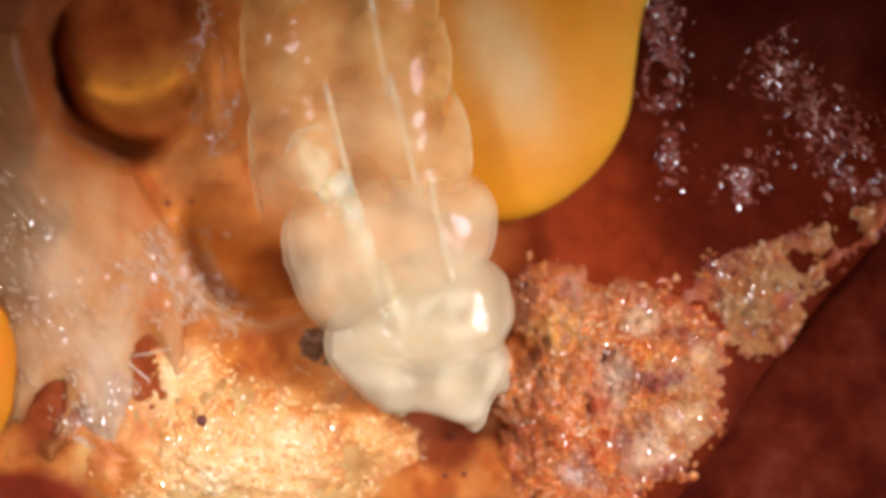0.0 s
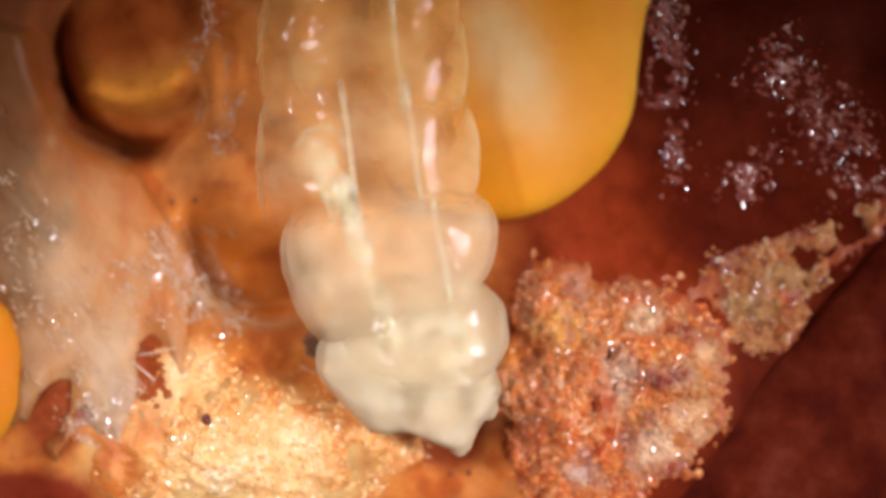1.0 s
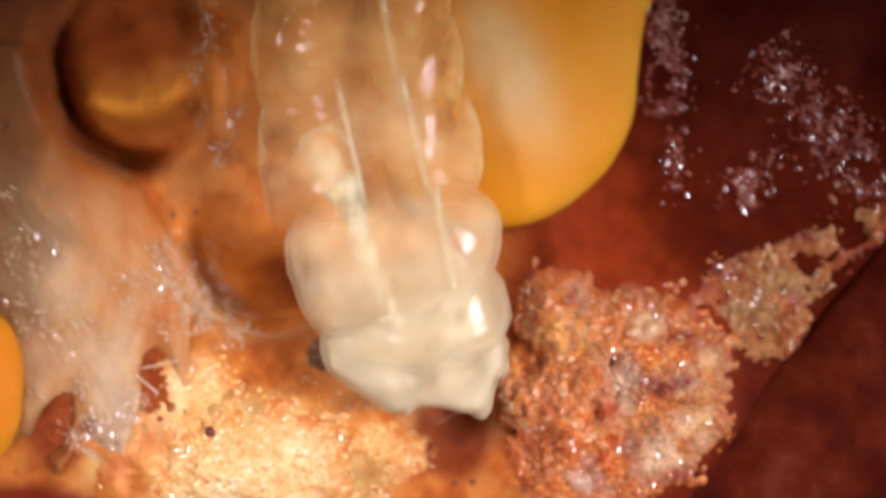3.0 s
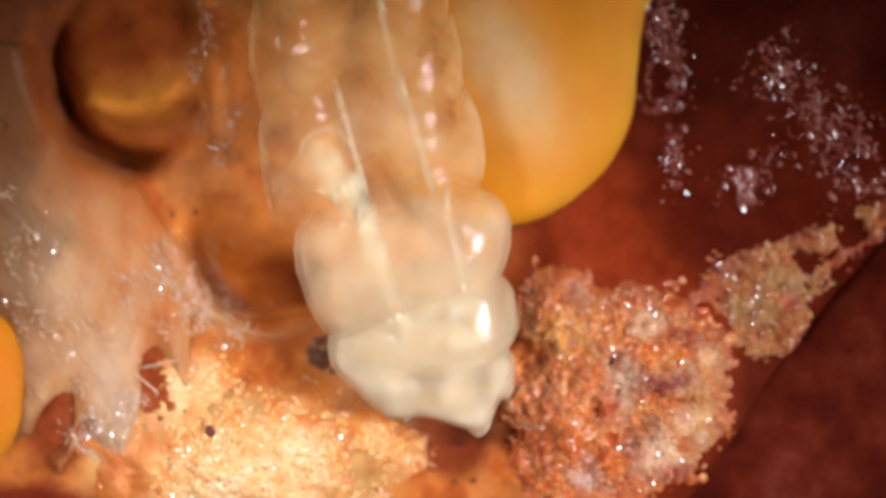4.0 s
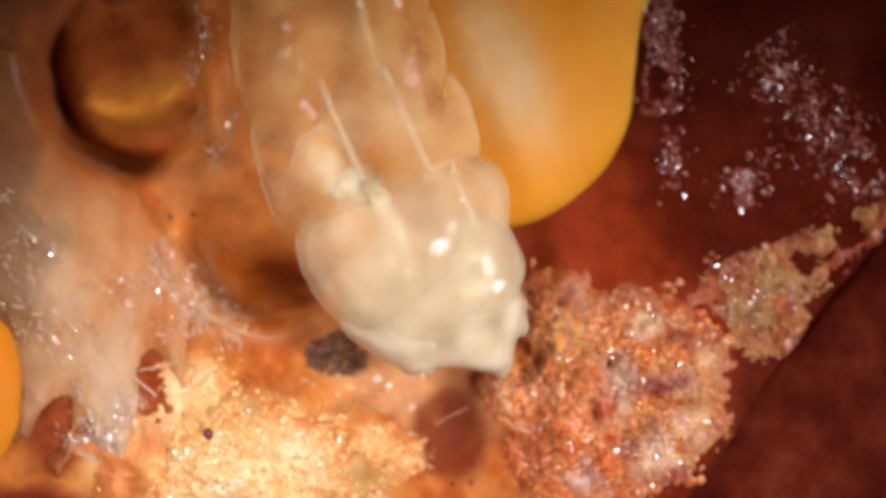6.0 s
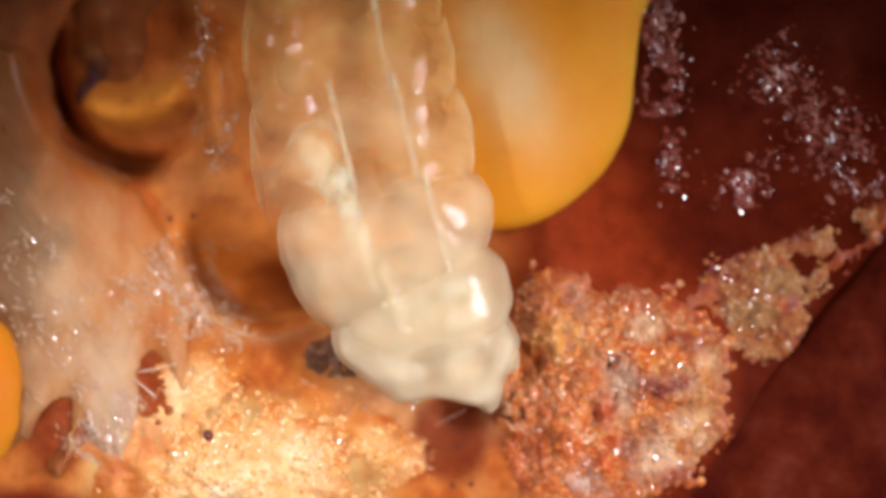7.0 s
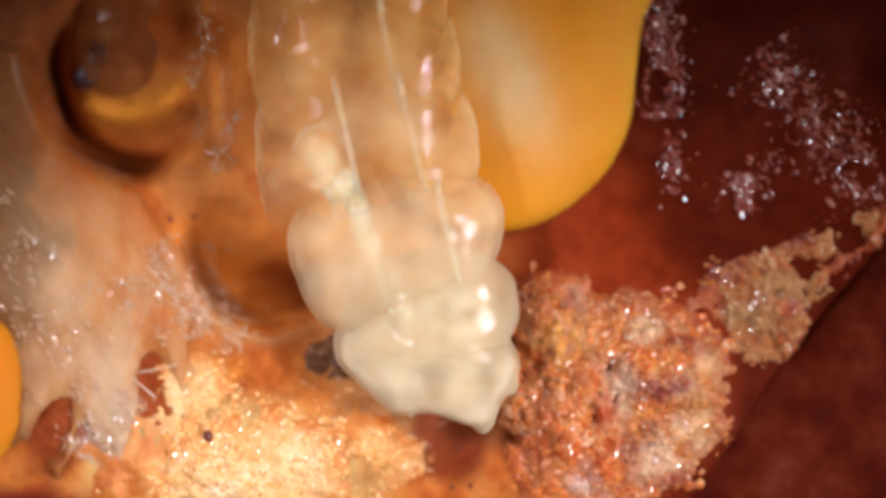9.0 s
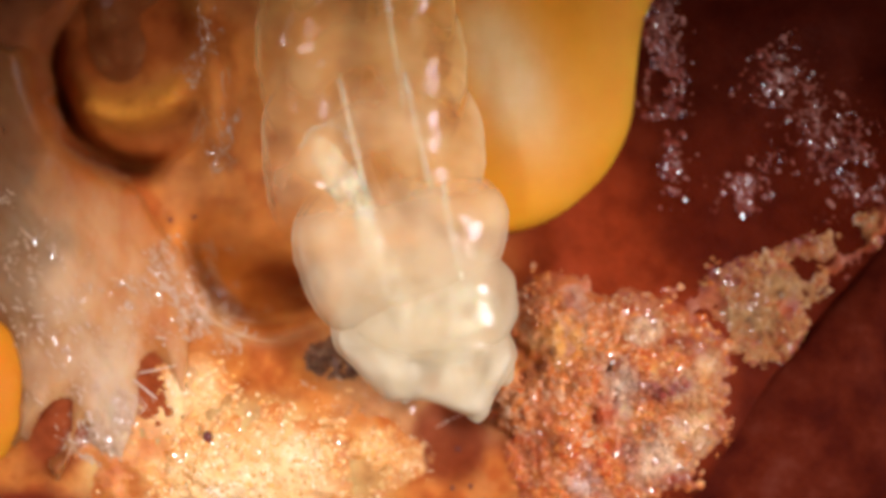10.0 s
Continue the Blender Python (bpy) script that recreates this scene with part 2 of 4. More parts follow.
for k, (see_skin, see_flesh, warm) in enumerate(((0.66, 0.52, 0.08), (0.64, 0.54, 0.18), (0.42, 0.0, 0.50), (0.40, 0.0, 0.78), (0.42, 0.0, 0.95), (0.44, 0.0, 1.0))):
    def tint(pale, ripe):
        return tuple(p * (1 - warm) + q * warm for p, q in zip(pale, ripe))
    skin = material("larva_cuticle", [tint((0.84, 0.61, 0.34), (0.74, 0.28, 0.05)), tint((0.90, 0.71, 0.45), (0.78, 0.38, 0.09)), tint((0.94, 0.79, 0.54), (0.84, 0.48, 0.16))], 0.45, 0.08,
                    0.4, 0.2, 0.014, 0.16, clear=see_skin, radius=(1.0, 0.92, 0.8), ends=(soft_end, firm)[k] if k < 2 else ring, mirror=(0.014, 0.012, 0.009, 0.009, 0.008, 0.008)[k], edge_gloss=0.05, patchy=0.0 if k < 2 else 0.85)
    meat = material("larva_flesh", [tint((0.78, 0.55, 0.28), (0.72, 0.24, 0.03)), tint((0.88, 0.69, 0.43), (0.82, 0.36, 0.07)), tint((0.95, 0.82, 0.58), (0.88, 0.50, 0.16))], 0.28, 0.5,
                    0.6, 0.3, radius=(1.0, 0.92, 0.8), spread=(0.30, 0.70), clear=see_flesh, ends=(soft_end, firm)[k], mirror=0.0, patchy=0.30) if k < 2 else None
    rings.append((skin, meat))
lobe_skin_mat = material("larva_lobe_cuticle", [(0.72, 0.54, 0.32), (0.82, 0.68, 0.46)], 0.3, 0.15, 0.3, 0.2, 0.005, 0.16, clear=0.5, radius=(1.0, 0.7, 0.45))
tail_mat = material("larva_tail_cuticle", [(0.91, 0.69, 0.41), (0.96, 0.79, 0.53)], 0.3, 0.09, 0.5, 0.25, 0.016, 0.14,
                    clear=0.64, radius=(1.0, 0.95, 0.85), ends=rear, mirror=0.012, edge_gloss=0.05)
tail_flesh_mat = material("larva_tail_flesh", [(0.83, 0.62, 0.38), (0.91, 0.75, 0.53), (0.96, 0.86, 0.68)], 0.20, 0.5, 0.8, 0.35, radius=(1.0, 0.95, 0.85),
                          spread=(0.34, 0.66), clear=0.16, ends=rear, mirror=0.0, patchy=0.26)
trachea_mat = material("trachea", [(0.76, 0.60, 0.38), (0.88, 0.80, 0.62)], 0.12, 0.5, 0.5, 0.1, clear=0.3, ends=(0.26, 0.52, -0.52, -0.26), mirror=0.0)
fat_mat = material("fat_body", [(0.82, 0.62, 0.34), (0.90, 0.78, 0.52), (0.94, 0.86, 0.66)], 0.10, 0.5, 0.5, 0.15, clear=0.22, patchy=0.16, spread=(0.36, 0.62), ends=(-0.05, 0.56, -0.56, 0.05), mirror=0.0)
fold_mat = material("pale_fold", [(0.76, 0.60, 0.38), (0.88, 0.80, 0.62)], 0.12, 0.5, 0.5, 0.1, clear=0.55, mirror=0.0)
spot_mat = material("pale_spot", [(0.90, 0.80, 0.64), (0.96, 0.90, 0.78)], 0.05, 0.5, clear=0.5, mirror=0.0)
gut_mat = material("gut", [(0.42, 0.13, 0.03), (0.54, 0.20, 0.05)], 0.2, 0.5, 0.3, 0.2, clear=0.72, ends=(0.0, 0.24, -0.24, -0.0), mirror=0.0)
murky_mat = material("murky_larva_skin", [(0.14, 0.036, 0.011), (0.25, 0.075, 0.023), (0.40, 0.15, 0.05)], 0.2, 0.14, 0.4, 0.2, 0.012, 0.12, spread=(0.35, 0.65), clear=0.5, mirror=0.010, edge_gloss=0.1)
hook_mat = material("mouth_hooks", [(0.03, 0.012, 0.02), (0.07, 0.03, 0.035)], 0.05, 0.12, clear=0.35, mirror=0.05)


# ---- building ----
def mesh(name, verts, faces, mat, smooth=True, tones=None, stain=None):
    """A mesh from millimetres."""
    me = bpy.data.meshes.new(name)
    verts = np.asarray(verts, float) * 0.001
    me.from_pydata(verts.tolist(), [], faces if isinstance(faces, list) else faces.tolist())
    me.materials.append(mat)
    if smooth:
        me.polygons.foreach_set("use_smooth", np.ones(len(me.polygons), bool))
    if tones is not None:
        layer = me.color_attributes.new("tone", "FLOAT_COLOR", "POINT")
        layer.data.foreach_set("color", np.c_[tones, np.ones(len(tones))].astype(np.float32).ravel())
    if stain is not None:
        layer = me.color_attributes.new("stain", "FLOAT_COLOR", "POINT")
        layer.data.foreach_set("color", stain.astype(np.float32).ravel())
    me.update()
    return me


def part(name, me, parent, label="", m=None):
    ob = new(name, me)
    ob.parent = parent
    if m is not None:
        ob.matrix_basis = m
    return tagged(ob, label)


def sheet(xs, ys):
    """A grid of quads over two rows of numbers."""
    x, y = np.meshgrid(xs, ys)
    i = np.arange(len(xs) * len(ys)).reshape(len(ys), len(xs))
    quads = np.stack([i[:-1, :-1], i[:-1, 1:], i[1:, 1:], i[1:, :-1]], -1).reshape(-1, 4)
    return x.ravel(), y.ravel(), quads


def tube(points, radius, sides=8, taper=0.0):
    """A round tube along points; taper narrows its end."""
    verts, faces = [], []
    pts = [Vector(p) for p in points]
    for i, p in enumerate(pts):
        d = (pts[min(i + 1, len(pts) - 1)] - pts[max(i - 1, 0)]).normalized()
        a = d.cross(Vector((0, 0, 1)))
        a = a.normalized() if a.length > 1e-6 else Vector((1, 0, 0))
        b = d.cross(a)
        r = radius * (1 - taper * i / (len(pts) - 1))
        for k in range(sides):
            u = 2 * math.pi * k / sides
            verts.append(tuple(p + r * (math.cos(u) * a + math.sin(u) * b)))
    for i in range(len(pts) - 1):
        for k in range(sides):
            n = (k + 1) % sides
            faces.append([i * sides + k, i * sides + n, (i + 1) * sides + n, (i + 1) * sides + k])
    faces.append(list(range(sides))[::-1])
    faces.append([(len(pts) - 1) * sides + k for k in range(sides)])
    return verts, faces


def ball(rx, ry, rz, rings=24, sides=36, lumps=0.0, seed=0, power=2.0):
    """A closed rounded body, lumpy if asked; power above 2 makes it boxier along y."""
    verts, faces = [(0, ry, 0)], []
    rs = np.random.RandomState(seed).rand(6) * 6
    for i in range(1, rings):
        s = math.cos(math.pi * i / rings)
        r = (1 - abs(s) ** power) ** (1 / power)
        for k in range(sides):
            u = 2 * math.pi * k / sides
            f = 1 + lumps * (math.sin(3 * u + rs[0] + 2 * s) + math.sin(5 * s * 2 + 2 * u + rs[1]) + 0.6 * math.sin(7 * u + rs[2] + 5 * s))
            verts.append((rx * r * f * math.cos(u), ry * s, rz * r * f * math.sin(u)))
    verts.append((0, -ry, 0))
    for k in range(sides):
        faces.append([0, 1 + (k + 1) % sides, 1 + k])
        e = 1 + (rings - 2) * sides
        faces.append([len(verts) - 1, e + k, e + (k + 1) % sides])
    for i in range(rings - 2):
        for k in range(sides):
            a, b = 1 + i * sides + k, 1 + i * sides + (k + 1) % sides
            faces.append([a, b, b + sides, a + sides])
    return verts, faces


def grains(places, sizes, seed=0, flat=1.0):
    """Many small uneven crumbs as one set of vertices and faces."""
    bm = bmesh.new()
    bmesh.ops.create_icosphere(bm, subdivisions=1, radius=1.0)
    base = np.array([v.co[:] for v in bm.verts])
    tris = np.array([[v.index for v in f.verts] for f in bm.faces])
    bm.free()
    r = np.random.RandomState(seed)
    n = len(places)
    shape = base[None] * (1 + 0.30 * (r.rand(n, len(base), 1) - 0.5)) * (0.65 + 0.7 * r.rand(n, 1, 3))
    shape = shape * np.array((1, 1, flat))
    v = places[:, None, :] + shape * sizes[:, None, None]
    f = tris[None] + (np.arange(n) * len(base))[:, None, None]
    return v.reshape(-1, 3), f.reshape(-1, 3)


# ---- the torn fruit ----
def build_ground():
    def row(a, b, step, far):
        inner = np.arange(a, b, step)
        out = np.array([0.15, 0.4, 0.8, 1.4, 2.2, 3.2, 4.4, far])
        return np.r_[a - out[::-1], inner, b + out]
    x, y, quads = sheet(row(-3.6, 3.6, 0.022, 6), row(-2.2, 2.4, 0.022, 6))
    z = relief(x, y)
    n = rough(x, y, 0.7, 31)
    right = soft(-0.1, 0.7, x + 0.35 * y * (y < 0) + 0.5 * n)
    deep = soft(0.2, 1.4, y + 0.8 * n) * soft(0.6, 1.4, x)
    low = soft(-1.55, -1.75, y + 0.4 * n) * soft(-1.9, -2.3, x + n)
    ochre = soft(1.25, 0.7, oval(x, y, -1.45, -1.5, 1.2, 0.62) + 0.9 * n)
    o = oval(x, y, -1.27, 0.10, 0.56, 0.58, -20) + 0.16 * rough(x, y, 0.5, 77, 2)
    hollow = soft(1.25, 0.70, o) * soft(0.55, -0.25, 0.35 * (x + 1.27) + 0.9 * (y - 0.02))
    lip = np.exp(-((o - 1.18) / 0.07) ** 2) * soft(0.0, -0.3, y)
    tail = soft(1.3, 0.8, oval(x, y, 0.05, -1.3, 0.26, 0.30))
    def blend(base, other, w):
        return base * (1 - w[:, None]) + np.array(other)[None] * w[:, None]
    c = np.tile((0.64, 0.21, 0.042), (len(x), 1))
    c = blend(c, (0.58, 0.21, 0.06), soft(-0.04, 0.16, rough(x, y, 0.45, 37)))
    c = blend(c, (0.46, 0.11, 0.022), soft(0.02, 0.16, rough(x, y, 0.32, 33)))
    c = blend(c, (0.29, 0.038, 0.010), right)
    c = blend(c, (0.115, 0.012, 0.004), soft(1.1, 1.8, x + 0.5 * n))
    # Upper right: dark red flesh, darkened further for the lamp's fall-off.
    c = blend(c, (0.085, 0.011, 0.005), deep)
    c = blend(c, (0.33, 0.045, 0.012), 0.8 * soft(1.25, 0.75, oval(x, y, 1.10, -0.88, 0.85, 0.90) + 0.7 * n))
    c = blend(c, (0.74, 0.46, 0.18), ochre)
    c = blend(c, (0.66, 0.19, 0.026), hollow)
    # Gap beside the body: the shade of its depth is painted dark red.
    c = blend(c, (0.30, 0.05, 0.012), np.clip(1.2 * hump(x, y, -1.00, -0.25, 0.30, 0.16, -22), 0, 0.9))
    c = blend(c, (0.62, 0.34, 0.16), 0.4 * lip)
    c = blend(c, (0.66, 0.34, 0.15), 0.85 * soft(1.3, 0.5, oval(x, y, -0.25, -0.95, 0.75, 0.45, -20) + 0.8 * n))
    # Flesh under the larva is painted brighter to offset the larva's shade.
    c = blend(c, (0.82, 0.38, 0.10), np.clip(1.4 * hump(x, y, -0.55, 0.9, 0.62, 1.2, 8), 0, 1))
    # Hollow below the tail: its darkness is painted into the flesh colour.
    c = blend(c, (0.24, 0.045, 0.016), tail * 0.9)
    c = blend(c, (0.22, 0.03, 0.012), low)
    for cx, cy, rx, ry, turn in ((-2.03, -0.95, 0.16, 0.30, 8), (-2.70, -1.25, 0.26, 0.30, -25)):
        c = blend(c, (0.38, 0.085, 0.024), soft(1.3, 0.8, oval(x, y, cx, cy, rx, ry, turn) + 0.5 * n))
    side = soft(0.55, -0.15, 0.75 * (x + 2.25) + 0.65 * (y - 1.22))
    c = blend(c, (0.62, 0.16, 0.028), side * soft(1.10, 0.90, (oval(x, y, -2.25, 1.22, 0.62, 0.68, 20) + 0.25 * rough(x, y, 0.7, 79, 2))))
    c = blend(c, (0.56, 0.19, 0.05), 0.9 * soft(1.5, 0.1, oval(x, y, -2.10, 1.02, 0.56, 0.28, -14) + 0.9 * n))
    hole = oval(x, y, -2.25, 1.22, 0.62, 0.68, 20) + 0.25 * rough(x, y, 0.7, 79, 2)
    # Deep shade along the hole's steep rim, painted as dark flesh.
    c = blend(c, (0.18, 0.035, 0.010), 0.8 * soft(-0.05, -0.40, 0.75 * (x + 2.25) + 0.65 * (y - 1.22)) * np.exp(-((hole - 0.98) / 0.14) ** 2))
    c = blend(c, (0.42, 0.10, 0.020), soft(1.12, 1.42, y + 0.3 * n - 0.2 * (x + 2.2)) * soft(1.25, 0.9, oval(x, y, -2.25, 1.22, 0.62, 0.68, 20)))
    # Far upper left is dimmed in the colour, as lamp light fades outwards.
    c = blend(c, (0.20, 0.06, 0.022), soft(-2.5, -3.1, x + 1.2 * n) * soft(0.4, 1.2, y + n))
    c = blend(c, (0.82, 0.33, 0.045), 0.9 * crescent(x, y))
    # Orange ridge beside the larva, painted brighter against the shade there.
    c = blend(c, (0.72, 0.27, 0.07), 0.75 * np.clip(1.4 * hump(x, y, -1.56, 0.70, 0.20, 0.75, 4), 0, 1) * soft(-0.10, 0.10, rough(x, y, 0.22, 35)))
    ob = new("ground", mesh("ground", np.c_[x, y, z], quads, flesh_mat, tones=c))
    tagged(ob, "wet torn fruit flesh, orange fading into dark red", "fruit flesh", kind="structure")
    return ob


def build_crumbs(name, label, middles, count, size, mat, base_mat, seed, lift=0.2, bite=0.05, edge=(1, 1, 1), stains=(), shiny=0.34, ragged=0.8, glass=glassy_mat, swell=0.20):
    """A heap of half-fused crumbs over ovals (x, y, rx, ry, turn)."""
    heap = new(name)
    tagged(heap, label, "fruit crumbs")
    r = np.random.RandomState(seed)

    def top(x, y, d):
        n = rough(x, y, 0.30, seed + 5, 3)
        fine = np.abs(rough(x, y, 0.10, seed + 9, 3))
        return relief(x, y) + lift * np.clip(1 - d ** 2, -0.6, 1) + (swell * n + bite * (0.25 - 2.2 * fine)) * np.clip(1.6 - 1.4 * d, 0, 1)

    def stain(x, y, sx, sy, size_x, size_y):
        return np.clip(1.35 * hump(x, y, sx, sy, size_x, size_y) + 1.7 * rough(x, y, 0.16, seed + 13) - 0.38, 0, 1)

    def stain_layer(x, y, share):
        layer = np.zeros((len(x), 4))
        for sx, sy, size_x, size_y, tint in stains:
            u = stain(x, y, sx, sy, size_x, size_y)[:, None]
            layer[:, :3] = layer[:, :3] * (1 - u) + np.array(tint) * u
            layer[:, 3:] = np.maximum(layer[:, 3:], u * share)
        return layer

    def reach(x, y):
        return np.min([oval(x, y, *o) for o in middles], axis=0) + ragged * (rough(x, y, 0.5, seed + 3) + 0.6 * rough(x, y, 0.16, seed + 4, 3))

    xs, ys, zs = [], [], []
    total = sum(o[2] * o[3] for o in middles)
    for cx, cy, rx, ry, turn in middles:
        c, s = math.cos(radians(turn)), math.sin(radians(turn))
        n = int(count * rx * ry / total)
        a, d = r.rand(n) * 2 * math.pi, 1.35 * np.sqrt(r.rand(n))
        u, v = rx * d * np.cos(a), ry * d * np.sin(a)
        x, y = cx + u * c - v * s, cy + u * s + v * c
        keep = (reach(x, y) + 0.17 * r.randn(n) < 0.98) & (rough(x, y, 0.35, seed, 3) > -0.14)
        x, y = x[keep], y[keep]
        xs.append(x), ys.append(y), zs.append(top(x, y, reach(x, y)))
    far = [max(o[2], o[3]) * 1.35 for o in middles]
    wx, wy, quads = sheet(np.arange(min(o[0] - e for o, e in zip(middles, far)), max(o[0] + e for o, e in zip(middles, far)), 0.013),
                          np.arange(min(o[1] - e for o, e in zip(middles, far)), max(o[1] + e for o, e in zip(middles, far)), 0.013))
    dd = reach(wx, wy)
    quads = quads[(dd[quads] < 1.5).all(1)]
    used, quads = np.unique(quads, return_inverse=True)
    wx, wy, dd, quads = wx[used], wy[used], dd[used], quads.reshape(-1, 4)
    w = soft(0.45, 1.05, dd + 0.5 * rough(wx, wy, 0.3, seed + 7))[:, None]
    tones = 1 - w + w * np.array(edge)
    part("core", mesh("core", np.c_[wx, wy, top(wx, wy, dd)], quads, base_mat, tones=tones, stain=stain_layer(wx, wy, 0.78)), heap)
    x, y, z = np.concatenate(xs), np.concatenate(ys), np.concatenate(zs)
    sizes = size * (0.25 + 1.35 * r.rand(len(x)) ** 4)
    v, f = grains(np.c_[x, y, z - 0.003], sizes, seed, 0.5)
    tagged(part("crumb_grain", mesh("crumb_grain", v, f, mat, smooth=False, stain=np.repeat(stain_layer(x, y, 0.72), 12, 0)), heap), kind="stuff")
    pick = r.rand(len(x)) < shiny
    v, f = grains(np.c_[x, y, z + 0.002][pick], size * (0.65 + 1.0 * r.rand(pick.sum()) ** 2), seed + 1, 0.7)
    tagged(part("wet_grain", mesh("wet_grain", v, f, glass, smooth=False, stain=np.repeat(stain_layer(x, y, 0.7)[pick], 12, 0)), heap), kind="stuff")
    return heap


def build_lobe():
    """The smooth yellow lobe behind the larva."""
    v, f = ball(1.03, 1.5, 0.38, 56, 80, 0.006, 5, 4.0)
    v = np.array(v)
    v[:, 0] += 0.012 * np.sin(v[:, 1] * 5.0)
    v[:, 0] *= 1 + (0.06 - 0.13 * soft(0.0, -0.9, v[:, 1])) * (v[:, 0] > 0)
    v[:, 1] += 0.26 * soft(-0.1, 1.0, v[:, 0]) * soft(-0.5, -1.4, v[:, 1])
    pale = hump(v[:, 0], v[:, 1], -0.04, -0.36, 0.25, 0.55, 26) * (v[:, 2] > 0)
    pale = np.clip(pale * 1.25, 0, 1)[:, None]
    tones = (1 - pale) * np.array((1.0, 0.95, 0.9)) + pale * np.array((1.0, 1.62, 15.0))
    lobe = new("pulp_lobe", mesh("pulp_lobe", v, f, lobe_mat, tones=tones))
    lobe.matrix_basis = mm(0.46, 1.66, -0.16, 0, 0, 0)
    return tagged(lobe, "smooth yellow pulp lobe with a pale patch", "fruit pulp")


def film(x, y):
    """Height of the membrane, and how far a place lies inside its torn rims."""
    n = rough(x, y, 0.3, 41)
    rise = 0.10 + 0.10 * rough(x, y, 0.8, 44) + 0.050 * rough(x + 0.8 * y, 0.30 * (y - 0.8 * x), 0.20, 47, 4)
    line = (y - 1.0) + 0.85 * (x + 3.1)                            # how far up and right of the veil
    rise = rise - 0.42 * soft(0.35, 1.05, line + 0.9 * n) - 0.25 * soft(-1.5, -1.1, x + 0.4 * n)
    rise = rise - 0.5 * hump(x, y, -1.26, 0.05, 0.40, 0.40, -20) - 0.35 * soft(-2.45, -2.15, x + 0.3 * n) * soft(0.4, 0.8, y)
    rise = rise - 0.45 * soft(0.45, 0.05, oval(x, y, -1.58, 0.88, 0.52, 0.78, 20) - 1)
    lower = np.where(x < -1.80, -1.60 + 0.28 * np.abs(np.sin(x * 7)) + 0.35 * soft(-2.2, -1.9, x), -0.62 - 0.2 * (x + 2.1)) + 0.25 * n
    rise = rise - 0.30 * soft(0.30, 0.0, y - lower) * soft(-2.5, -1.9, x)
    inside = (y - lower + 0.25 * soft(-2.0, -1.8, x)) / 0.9
    for cx, cy, rx, ry, turn in ((-2.03, -0.93, 0.105, 0.25, 8), (-2.74, -1.22, 0.12, 0.24, -25), (-2.52, -1.28, 0.045, 0.09, 0), (-3.17, -1.02, 0.16, 0.52, 3),
                                 (-2.25, 1.22, 0.59, 0.65, 20), (-1.58, 0.88, 0.52, 0.78, 20)):
        inside = np.minimum(inside, (oval(x, y, cx, cy, rx, ry, turn) - 1 + 0.35 * n) * min(rx, ry))
    return relief(x, y) * 0.8 + rise - 0.06 * soft(0.08, 0.0, inside), inside, line, n


def build_membrane():
    """The pale film stretched over the flesh, torn into strips and holes at its lower rim."""
    x, y, quads = sheet(np.arange(-4.2, -0.6, 0.018), np.arange(-1.85, 1.9, 0.018))
    z, inside, line, n = film(x, y)
    keep = (inside[quads] > 0).all(1)
    used = np.unique(quads[keep])
    index = -np.ones(len(x), int)
    index[used] = np.arange(len(used))
    w = soft(-1.0, 0.15, line + 0.8 * n)[:, None]
    v = soft(-2.5, -3.1, x + 0.8 * n)[:, None]
    tones = (1 - w) * np.array((1.0, 0.86, 0.64)) + w * np.array((1.10, 0.74, 0.40))
    # Outer left side dimmed in the colour; upper part darker and browner.
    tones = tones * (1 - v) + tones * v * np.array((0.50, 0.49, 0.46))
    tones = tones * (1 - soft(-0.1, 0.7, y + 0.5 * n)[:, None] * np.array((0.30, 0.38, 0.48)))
    tones = tones * (1 + np.clip(1.3 * hump(x, y, -2.34, -1.22, 0.22, 0.30), 0, 1)[:, None] * np.array((0.10, 0.35, 0.75)))
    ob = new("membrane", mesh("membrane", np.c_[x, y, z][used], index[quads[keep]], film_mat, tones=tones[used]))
    thick = ob.modifiers.new("thickness", "SOLIDIFY")
    thick.thickness = 0.00003
    return tagged(ob, "pale wet translucent membrane torn into strips and holes", "membrane")


def build_skin():
    """The fold of dark red skin beside the crumbs."""
    u, v, quads = sheet(np.linspace(-3.2, 3.2, 160), np.linspace(0, 1, 90))
    d = 2.6 * v ** 1.3
    z = 0.15 + 0.30 * np.sqrt(np.clip(1 - (1 - np.clip(d / 0.45, 0, 1)) ** 2, 0, 1)) - 0.30 - 0.02 * d ** 2 + 0.10 * rough(u, d, 0.9, 51)
    z = z - 1.2 * soft(0.10, 0.0, d)
    rim = 0.05 * np.sin(u * 1.7) + 0.10 * rough(u, d * 0, 0.6, 53)
    a = radians(54)
    x = 2.30 + u * math.cos(a) + (d + rim) * math.sin(a)
    y = -0.74 + u * math.sin(a) - (d + rim) * math.cos(a)
    ob = new("fruit_skin", mesh("fruit_skin", np.c_[x, y, z], quads, skin_mat))
    return tagged(ob, "dark red smooth blotchy fruit skin folded over the flesh", "fruit skin")


